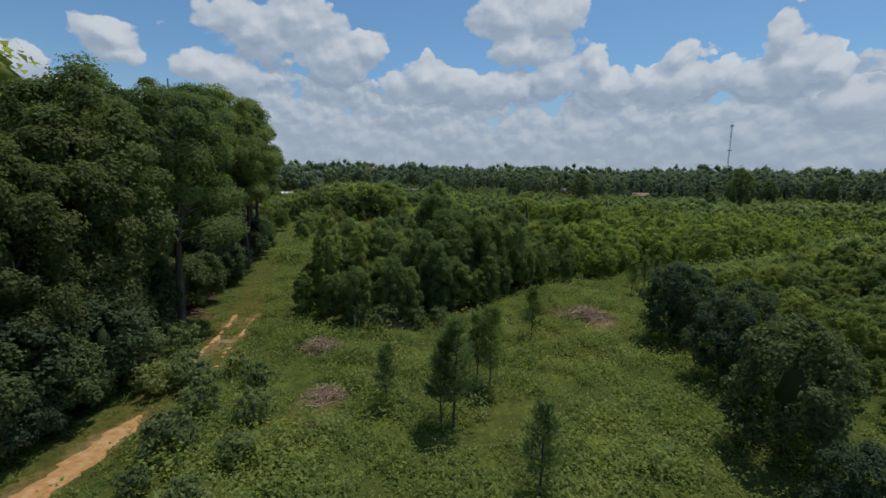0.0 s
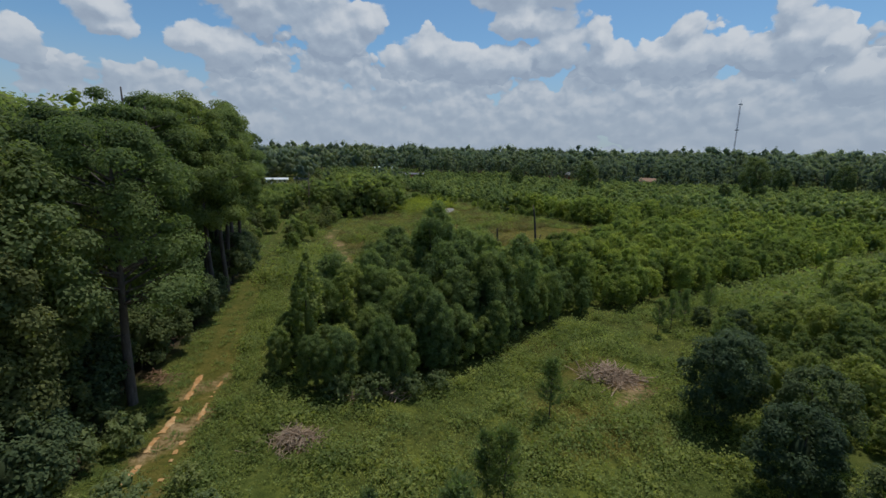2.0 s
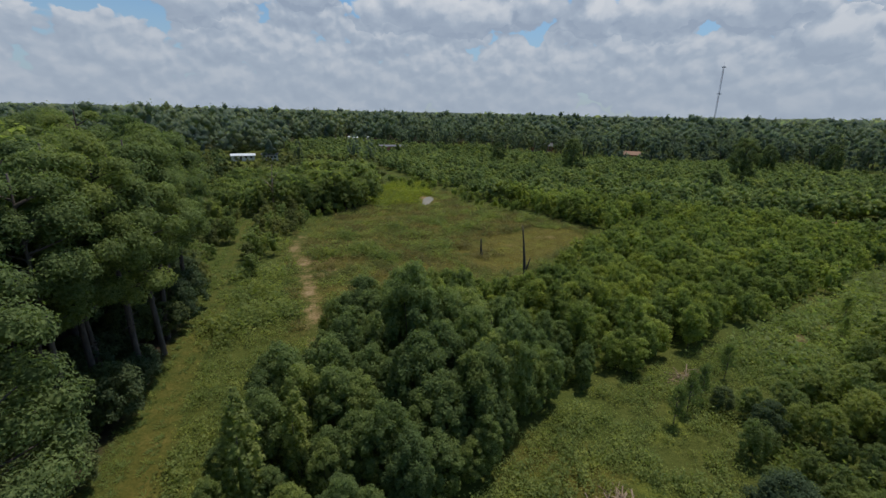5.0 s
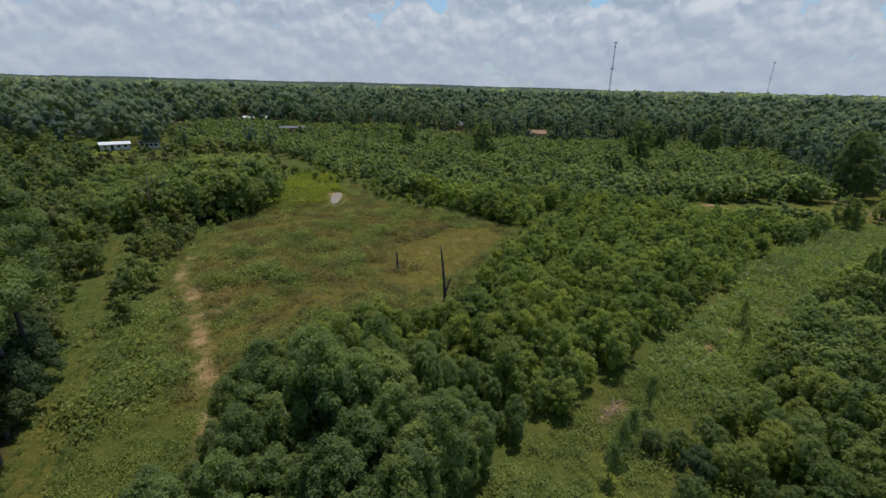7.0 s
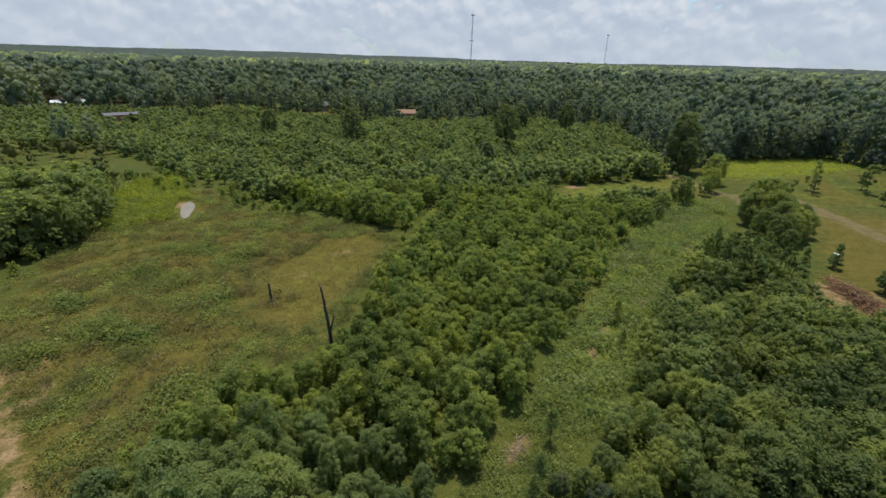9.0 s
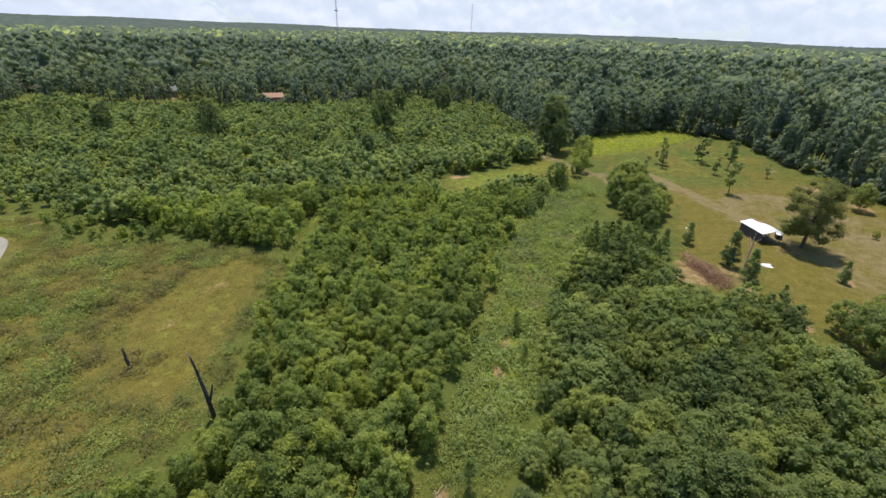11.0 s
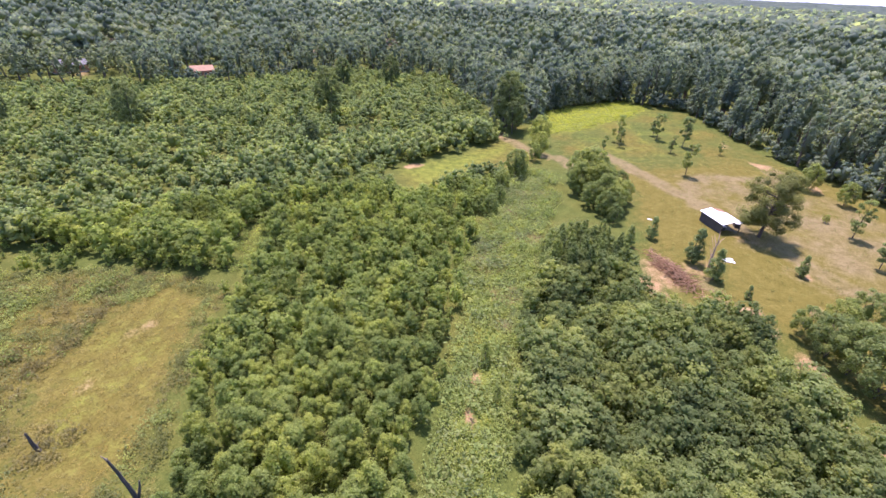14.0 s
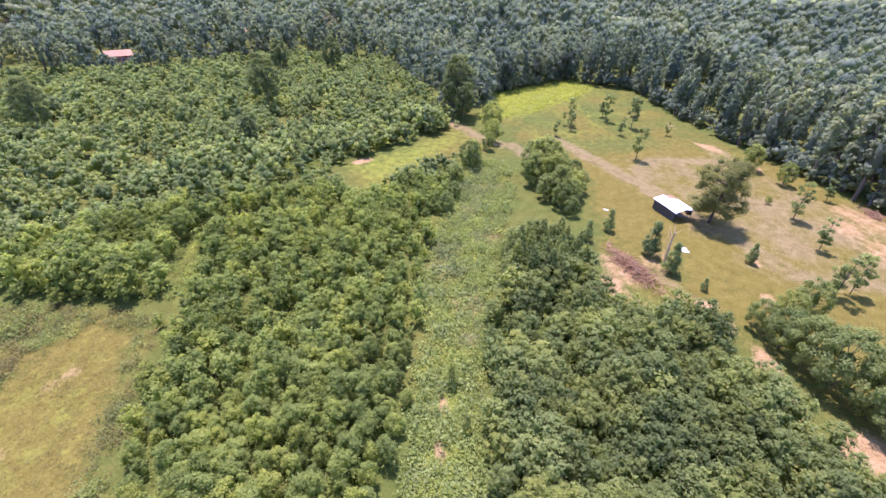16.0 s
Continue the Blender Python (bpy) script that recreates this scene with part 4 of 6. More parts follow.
def south_wood():
    p = jitter((5, -16), (95, 80), 2.35, rng)
    p = p[inside(p[:, 0], p[:, 1], SOUTH_WOOD)]
    d = np.hypot(*(p - EYE_MID).T)
    edge = within(p[:, 0], p[:, 1], SOUTH_WOOD, 6)
    stand = np.clip(1.3 - np.hypot(p[:, 0] - 84, p[:, 1] - 67) / 9, 0, 1)
    big = np.clip((0.78 + 0.2 * stand + 0.22 * wobble(p[:, 0], p[:, 1], 21, 6) + rng.uniform(-0.2, 0.25, len(p))) * (0.75 + 0.3 * edge), 0.35, 1.5)
    young = np.clip((44 - p[:, 0]) / 14, 0, 1)
    big = big * (1 - 0.42 * young)
    tone = 0.2 * young + 0.2 * wobble(p[:, 0], p[:, 1], 15, 2) + rng.uniform(-0.32, 0.32, len(p))
    order = np.argsort(d)
    for i in order[:280]:
        TREELET.put(p[i, 0], p[i, 1], rng.uniform(0, 360), float(big[i]), int(rng.integers(5)), stretch=float(rng.uniform(0.85, 1.1)))
    rest = order[280:]
    scatter("brushwood", "dense brushwood of young hardwoods", "brushwood", MID_TREELET, p[rest], big[rest], rng.integers(0, 4, len(rest)), ramble(rng, len(rest)), tone[rest], LEAF_WOOD)


south_wood()

# ---- the tall wood on the west side
OAK = Kind("hardwood_tree", "tall hardwood with a broad dark green crown", "tree", "west wood",
           lambda r: broadleaf(r, 18.0, 4.6, 0.14, 70, 420, 0.115, stem=0.013, inner=0.5), LEAF_OAK, variants=4, seed=15)
OLIVE_OAK = Kind("hardwood_tree", "tall hardwood with olive yellow-green leaves", "tree", "west wood",
                 lambda r: broadleaf(r, 16.0, 4.4, 0.08, 70, 420, 0.108, stem=0.013, inner=0.5), LEAF_OLIVE, variants=2, seed=17)
TALL_PINE = Kind("pine_tree", "tall pine with a bare trunk and tufted crown", "tree", "west wood",
                 lambda r: pine(r, 21.5, 3.8, 0.43, 36, 620, 0.135, "round", 0.014, 0.28), NEEDLE, variants=4, seed=19)
UNDER = Kind("understorey_bush", "leafy bush at the foot of the wood, darkened for shade", "bush", "understorey bushes",
             lambda r: broadleaf(r, 4.5, 2.0, 0.03, 32, 170, 0.092, limbs=False, stem=0.012, inner=0.5), LEAF_DARK_SHADED, variants=4, seed=23)
PALE = Kind("shrub", "pale grey-green leafy shrub", "shrub", "pale shrubs",
            lambda r: broadleaf(r, 2.2, 1.3, 0.02, 18, 36, 0.1, limbs=False, stem=0.012), LEAF_SHRUB, variants=3, seed=27)

EDGE_TREES = [broadleaf(r, 15.5, 4.4, 0.05, 14, 22, 0.42, limbs=False, tall=0.95) for r in (np.random.default_rng(i) for i in (61, 62, 63, 64))] + \
             [broadleaf(r, 18.0, 2.7, 0.04, 18, 20, 0.36, shape="egg", limbs=False, tall=1.2, coarse=True) for r in (np.random.default_rng(i) for i in (65, 66))]

INNER_TREES = [broadleaf(r, 18.5, 4.7, 0.2, 24, 30, 0.33, limbs=False, coarse=True) for r in (np.random.default_rng(i) for i in (91, 92, 93))]
BIG_PINE = Kind("pine_tree", "big spreading pine leaning over the track", "tree", "west wood",
                lambda r: pine(r, 18.0, 4.7, 0.42, 48, 800, 0.125, "round", 0.018, 0.26), NEEDLE, variants=1, seed=29)
DARK_BUSH = Kind("dark_bush", "dense dark bush at the edge of the glade", "bush", "glade bushes",
                 lambda r: broadleaf(r, 6.0, 2.3, 0.02, 50, 190, 0.088, limbs=False, stem=0.012, inner=0.5), LEAF_DARK_SHADED, variants=3, seed=37)


def glade_bushes():
    for x, y, s in ((17.5, 33.0, 1.0), (17.2, 26.4, 0.85), (15.2, 18.4, 1.05), (20.5, 29.5, 0.9), (21, 37, 0.8), (18.5, 22.0, 0.85), (14.0, 13.5, 0.6), (27, 46, 0.55), (25.5, 49.2, 0.4)):
        DARK_BUSH.put(x, y, rng.uniform(0, 360), s, int(rng.integers(3)))


glade_bushes()


def west_wood():
    BIG_PINE.put(-20.3, 34.3, 40, 1.0, 0)
    for x, y, s in ((-25.6, 59.2, 1.0), (-26.2, 56.0, 0.96), (-27.0, 62.5, 1.04), (-28.0, 66.5, 1.0), (-24.6, 54.0, 1.02), (-25.4, 50.0, 1.02), (-26.8, 52.5, 0.9), (-24.6, 46.0, 0.95), (-29.5, 72, 0.98), (-31, 60, 1.02)):
        TALL_PINE.put(x, y, rng.uniform(0, 360), s, int(rng.integers(4)))
    p = jitter((-90, -12), (-17, 84), 5.2, rng)
    p = p[inside(p[:, 0] + 2.4, p[:, 1], WEST_WOOD)]
    e = far_from(p[:, 0], p[:, 1], WEST_WOOD[:9])
    for (x, y), far in zip(p, e):
        if far > 9.5 or y < 2:
            continue
        s, t, k = float(rng.uniform(0.94, 1.1)), rng.uniform(0, 360), int(rng.integers(4))
        s *= 0.72 + 0.28 * min(1.0, max(0.0, (y - 10) / 22))
        if y > 44 and far < 6.5:
            TALL_PINE.put(x, y, t, s * 1.02, k)
        elif abs(x + 22) < 7 and 8 < y < 34 and rng.random() < 0.7:
            OLIVE_OAK.put(x, y, t, s * 0.95, k)
        elif rng.random() < 0.2:
            OLIVE_OAK.put(x, y, t, s * 1.05, k)
        elif rng.random() < 0.4 and y > 40:
            TALL_PINE.put(x, y, t, s * 1.02, k)
        else:
            OAK.put(x, y, t, s, k)
    j = np.nonzero((e > 9.5) & (e < 45))[0]
    scatter("west_wood_interior", "crowded tall trees deep in the wood", "woodland", INNER_TREES, p[j], rng.uniform(0.95, 1.25, len(j)), rng.integers(0, 3, len(j)), ramble(rng, len(j)), rng.uniform(-0.25, 0.25, len(j)), LEAF_WOOD)
    q = jitter((-40, -5), (-14, 84), 2.6, rng)
    e = far_from(q[:, 0], q[:, 1], WEST_WOOD[:9])
    q = q[inside(q[:, 0], q[:, 1], WEST_WOOD) & (e < 6.5)]
    for x, y in q:
        UNDER.put(x, y, rng.uniform(0, 360), float(rng.uniform(0.45, 1.35)), int(rng.integers(4)))
    # bushes west of the track, their shade likewise put into the leaf colour
    for x, y, s in ((-18.3, 22.0, 0.62), (-18.0, 19.0, 0.55), (-18.6, 16.0, 0.65), (-17.9, 12.5, 0.55), (-19.0, 25.0, 0.7)):
        UNDER.put(x, y, rng.uniform(0, 360), s, int(rng.integers(4)))
    for x, y, s in ((-12.2, 18.6, 0.5), (-11.4, 15.4, 0.5), (-13.4, 23.8, 0.8), (-14.6, 24.8, 0.95), (-15.6, 23.4, 0.8), (-10.2, 13.2, 0.5), (-9.0, 14.6, 0.6), (-17.4, 29.5, 0.9), (-18.8, 27.2, 1.1), (-17.8, 24.6, 0.8), (-20.0, 31.0, 0.9), (-10.5, 24.5, 0.7), (-12.0, 21.5, 0.85), (-9.2, 21.0, 0.7), (-11.6, 18.0, 0.9), (-8.5, 17.5, 0.6),
                    (-12.4, 26.6, 0.6), (-4.6, 35.0, 0.9), (-2.2, 35.8, 0.8), (-0.2, 36.6, 0.7), (-7.0, 35.0, 0.8)):
        PALE.put(x, y, rng.uniform(0, 360), s, int(rng.integers(3)))


west_wood()

# ---- woods all round, out to the horizon
FAR_TREES = [(None, broadleaf(r, 15.0, 5.0, 0.06, 9, 18, 0.4, limbs=False, tall=0.95, inner=0.75, coarse=True)[1]) for r in (np.random.default_rng(i) for i in (71, 72, 73, 74, 75))]
FARTHER_TREES = [(None, broadleaf(r, 15.0, 5.4, 0.06, 6, 8, 0.55, limbs=False, tall=0.95, inner=0.8, coarse=True)[1]) for r in (np.random.default_rng(i) for i in (76, 77, 78, 79))]


def dome(r):
    c = np.array([0, 0, 8.0])
    v, f, t = lump(r, c, (5.4, 5.4, 5.6), 0.4)
    s = [cards(r, c + unit(r.normal(size=(7, 3)) + np.array([0, 0, 0.6])) * np.array([5.2, 5.2, 5.6]), 2.3)]
    return None, join([(v, f, t)] + s)


DOMES = [dome(np.random.default_rng(i)) for i in range(81, 87)]


def open_ground(x, y):
    o = inside(x, y, FIELD) | inside(x, y, THICKET) | inside(x, y, MEADOW) | inside(x, y, SOUTH_WOOD) | inside(x, y, WEST_WOOD) | inside(x, y, WEST_BUSH) | inside(x, y, YELLOW_WEEDS) | inside(x, y, NORTH_SCRUB)
    o |= ((x > -45) & (x < 140) & (y < 128) & (y > -40)) | ((x > -14) & (x < 150) & (y < 240) & (y > 100))
    o |= far_from(x, y, [(224, 249), (235, 262), (250, 290)]) < 5
    for cx, cy, r in CLEARINGS:
        o |= np.hypot(x - cx, y - cy) < r
    return o


def far_woods():
    def sector(p):
        a = np.degrees(np.arctan2(p[:, 0] - 5, p[:, 1] - 10))
        return (a > -52) & (a < 108)
    p = jitter((-480, -330), (640, 640), 8.2, rng)
    r = np.hypot(p[:, 0] - 30, p[:, 1] - 60)
    p = p[(r < 520) & sector(p) & ~open_ground(p[:, 0], p[:, 1])]
    more = sprinkle((150, -60), (290, 130), 0.02, rng)
    more = more[~open_ground(more[:, 0], more[:, 1])]
    p = np.concatenate([p, more])
    rim = np.minimum(far_from(p[:, 0], p[:, 1], FIELD + FIELD[:1]), far_from(p[:, 0], p[:, 1], THICKET + THICKET[:1]))
    scrub = (p[:, 0] < 12) & (p[:, 1] < 235) & (p[:, 1] > 80)
    s = rng.uniform(0.65, 1.25, len(p)) * (1 + 0.14 * wobble(p[:, 0], p[:, 1], 60, 2))
    s = np.where(scrub, s * 0.55, s)
    tone = 0.18 * wobble(p[:, 0], p[:, 1], 45, 3) + rng.uniform(-0.3, 0.26, len(p))
    rows = (p[:, 0] > 150) & (p[:, 1] < 112) & (p[:, 0] < 290)          # the planted pines beyond the pasture
    tone = tone + 0.15 * rows
    close = rim < 36
    j = np.nonzero(scrub)[0]
    scatter("scrub_belt", "mixed olive scrub and small trees", "scrub", LOW, p[j], s[j] * 2.4, rng.integers(0, 4, len(j)), ramble(rng, len(j)), tone[j], LEAF_OLIVE)
    close &= ~scrub
    pick = np.where(rows, rng.integers(4, 6, len(p)), rng.integers(0, 4, len(p)))
    j = np.nonzero(close)[0]
    scatter("wood_edge", "tall mixed wood along the clearing's edge", "woodland", EDGE_TREES, p[j], s[j], pick[j], ramble(rng, len(j)), tone[j], LEAF_FAR_HAZED)
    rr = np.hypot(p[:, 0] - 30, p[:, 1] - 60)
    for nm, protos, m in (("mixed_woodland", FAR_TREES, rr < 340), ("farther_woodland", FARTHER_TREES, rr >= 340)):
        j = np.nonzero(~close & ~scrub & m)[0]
        scatter(nm, "mixed hardwood and pine woodland", "woodland", protos, p[j], s[j], rng.integers(0, len(protos), len(j)), ramble(rng, len(j)), tone[j], LEAF_FAR_HAZED, rng.uniform(0.8, 1.15, len(j)))
    p = jitter((-1300, -700), (1400, 1400), 12.5, rng)
    r = np.hypot(p[:, 0] - 30, p[:, 1] - 60)
    gap = (wobble(p[:, 0], p[:, 1], 420, 7) > 0.93) | inside(p[:, 0], p[:, 1], [(700, -20), (800, 30), (1000, -20), (1000, -220), (760, -120)])
    p = p[(r >= 516) & (r < 1150) & sector(p) & ~gap]
    n = len(p)
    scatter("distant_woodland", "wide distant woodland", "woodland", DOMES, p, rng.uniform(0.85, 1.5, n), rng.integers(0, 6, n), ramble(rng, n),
            0.16 * wobble(p[:, 0], p[:, 1], 120, 4) + rng.uniform(-0.25, 0.25, n), LEAF_FAR_HAZED, rng.uniform(0.8, 1.1, n))
    # beyond, the canopy is one uneven sheet
    rr = 1140 * 1.0105 ** np.arange(134)
    aa = np.radians(np.linspace(-60, 120, 520))
    R, A = np.meshgrid(rr, aa)
    x, y = 30 + (R * np.sin(A)).ravel(), 60 + (R * np.cos(A)).ravel()
    z = height(x, y) + 11 + 2.2 * wobble(x, y, 31, 1) + 3.0 * rng.random(len(x)) + 3 * wobble(x, y, 350, 5) - 5 * (wobble(x, y, 900, 8) > 0.85)
    nr = len(rr)
    i = (np.arange(nr - 1)[None, :] + np.arange(len(aa) - 1)[:, None] * nr).ravel()
    tris = np.concatenate([np.stack([i, i + 1, i + nr + 1], 1), np.stack([i, i + nr + 1, i + nr], 1)])
    me = mesh_of("horizon_woodland", np.stack([x, y, z], 1), tris, [LEAF_FAR_HAZED], rng.uniform(0.2, 0.7, len(x)))
    tagged(new("horizon_woodland", me), "endless woodland reaching the horizon", "woodland", kind="stuff")


far_woods()


def field_rim():
    """Bushes and low trees along the foot of the wood round the pasture."""
    p = sprinkle((120, -40), (245, 145), 0.16, rng)
    e = far_from(p[:, 0], p[:, 1], FIELD[2:10])
    p = p[(e < 6) & ~inside(p[:, 0], p[:, 1], FIELD)]
    n = len(p)
    scatter("wood_edge_bushes", "bushes along the foot of the wood", "bushes", LOW, p, rng.uniform(0.6, 1.6, n), rng.integers(0, 4, n), ramble(rng, n), rng.uniform(-0.3, 0.25, n), LEAF_FAR_HAZED)
    p = sprinkle((-30, 120), (215, 310), 0.05, rng)
    e = far_from(p[:, 0], p[:, 1], THICKET[22:34])
    p = p[(e < 7) & ~inside(p[:, 0], p[:, 1], THICKET)]
    n = len(p)
    scatter("wood_edge_bushes", "bushes along the foot of the wood", "bushes", LOW, p, rng.uniform(0.7, 1.8, n), rng.integers(0, 4, n), ramble(rng, n), rng.uniform(-0.3, 0.25, n), LEAF_FAR_HAZED)


field_rim()


def west_bush():
    p = jitter((-75, 72), (0, 200), 2.5, rng)
    a, b = inside(p[:, 0], p[:, 1], WEST_BUSH), (p[:, 0] > -72) & (p[:, 0] < -25) & (p[:, 1] < 140) & (far_from(p[:, 0], p[:, 1], TRACK) > 2.4)
    p = p[(a | b) & ~inside(p[:, 0], p[:, 1], WEST_WOOD) & ~inside(p[:, 0], p[:, 1], MEADOW)]
    p = p[np.hypot((p[:, 0] + 27) / 8, (p[:, 1] - 192) / 15) > 1]
    low = ~inside(p[:, 0], p[:, 1], WEST_BUSH)
    s = rng.uniform(0.7, 1.25, len(p)) * np.where(low, 0.62 + 0.3 * wobble(p[:, 0], p[:, 1], 16, 2), 0.95)
    s = s * (1 + 0.75 * np.clip(1.5 - far_from(p[:, 0], p[:, 1], [(-32, 131), (-22, 136), (-15, 142), (-17, 156), (-30, 150)]) / 8, 0, 1))
    olive = low & (wobble(p[:, 0], p[:, 1], 22, 4) + rng.uniform(-0.5, 0.5, len(p)) > 0.1)
    for nm, lab, m, leaf in (("bush_belt", "belt of dense bushes along the meadow", ~olive, LEAF_WOOD), ("olive_scrub", "olive and yellowing low scrub beside the lane", olive, LEAF_OLIVE)):
        j = np.nonzero(m)[0]
        scatter(nm, lab, "bushes", MID, p[j], s[j] * 1.3, rng.integers(0, 5, len(j)), ramble(rng, len(j)), rng.uniform(-0.25, 0.35, len(j)), leaf)


west_bush()


def west_trees():
    """Small trees over the scrub between the lane and the white-roofed house."""
    p = jitter((-170, 95), (-40, 250), 6.5, rng)
    x, y = p[:, 0], p[:, 1]
    p = p[inside(x, y, [(-62, 96), (-48, 118), (-56, 140), (-64, 165), (-72, 200), (-98, 226), (-108, 246), (-170, 246), (-170, 96)]) & (wobble(x, y, 30, 5) > -0.5) & (np.hypot(x + 84, y - 234) > 14)]
    n = len(p)
    scatter("scrub_trees", "small mixed trees over olive scrub", "trees", EDGE_TREES[:4], p, rng.uniform(0.3, 0.68, n), rng.integers(0, 4, n), ramble(rng, n), rng.uniform(-0.25, 0.3, n), LEAF_OAK)


west_trees()


def meadow_fringe():
    """Low bushes where the thicket runs out into the meadow, and the scrub before the houses."""
    p = sprinkle((-24, 105), (44, 184), 0.16, rng)
    x, y = p[:, 0], p[:, 1]
    p = p[~inside(x, y, THICKET) & ~inside(x, y, MEADOW) & ~inside(x, y, WEST_BUSH) & ~inside(x, y, LANE) & (np.hypot((x - 1.8) / 3, (y - 144.8) / 9) > 1) & (far_from(x, y, FOOTPATH) > 1.5)
          & (~inside(x, y, YELLOW_WEEDS) | (rng.random(len(p)) < 0.18))]
    n = len(p)
    scatter("meadow_bushes", "low green bushes on the meadow's fringe", "bushes", MID, p, rng.uniform(0.25, 0.75, n), rng.integers(0, 5, n), ramble(rng, n), rng.uniform(-0.2, 0.3, n), LEAF_THICKET)
    p = jitter((-80, 236), (50, 380), 3.3, rng)
    p = p[inside(p[:, 0], p[:, 1], NORTH_SCRUB) & (np.hypot(p[:, 0] + 40, p[:, 1] - 330) > 15) & (np.hypot(p[:, 0] + 18, p[:, 1] - 291) > 8)]
    n = len(p)
    scatter("north_scrub", "young scrub in front of the far houses", "scrub", LOW, p, rng.uniform(0.8, 1.5, n), rng.integers(0, 4, n), ramble(rng, n), rng.uniform(-0.3, 0.2, n), LEAF_HAZED)


meadow_fringe()

# ------------------------------------------------------------------ low growth on open ground


def weed(r, h, n, leaf, width):
    at = np.stack([r.normal(size=n) * width, r.normal(size=n) * width, np.abs(r.normal(size=n)) * h * 0.5 + 0.08], 1)
    return None, cards(r, at, leaf, None, lift=0.9, slim=0.45)


def tuft(r, h, n, width):
    a = r.uniform(0, 6.283, n)
    foot = np.stack([np.cos(a) * width * r.uniform(0, 1, n), np.sin(a) * width * r.uniform(0, 1, n), np.full(n, -0.02)], 1)
    tip = foot + np.stack([np.cos(a) * h * 0.95, np.sin(a) * h * 0.95, h * r.uniform(0.25, 0.6, n)], 1)
    side = np.stack([-np.sin(a), np.cos(a), np.zeros(n)], 1) * 0.045
    v = np.stack([foot - side, foot + side, tip], 1).reshape(-1, 3)
    return None, (v, np.arange(3 * n).reshape(n, 3), np.repeat(r.uniform(0.2, 0.8, n), 3))


WEEDS = [weed(np.random.default_rng(i), 0.6, 26, 0.08, 0.28) for i in range(101, 107)]
BIG_WEEDS = [weed(np.random.default_rng(i), 0.9, 38, 0.135, 0.5) for i in range(111, 116)]
TUFTS = [tuft(np.random.default_rng(i), 0.55, 12, 0.22) for i in range(121, 126)]
GLADE = [(-14, 4), (24, 6), (23.5, 18), (21.5, 33), (23.5, 44), (28, 50), (36, 53), (34, 62), (26, 57.5), (19, 54), (12.9, 51), (6.6, 45), (1.6, 38), (-5, 35), (-8.4, 35), (-12.6, 38), (-12.8, 52), (-10, 58),
         (-15, 66), (-18, 80), (-27, 88), (-25, 62), (-20, 49), (-17, 38), (-14, 24)]
CORRIDOR = [(30, 57.5), (36, 53), (50, 60), (62, 66.4), (88, 77), (108, 83.5), (122, 92), (120, 104), (113, 101), (100, 96), (80, 87.5), (70, 82.5), (59, 75), (50, 70), (42, 66)]


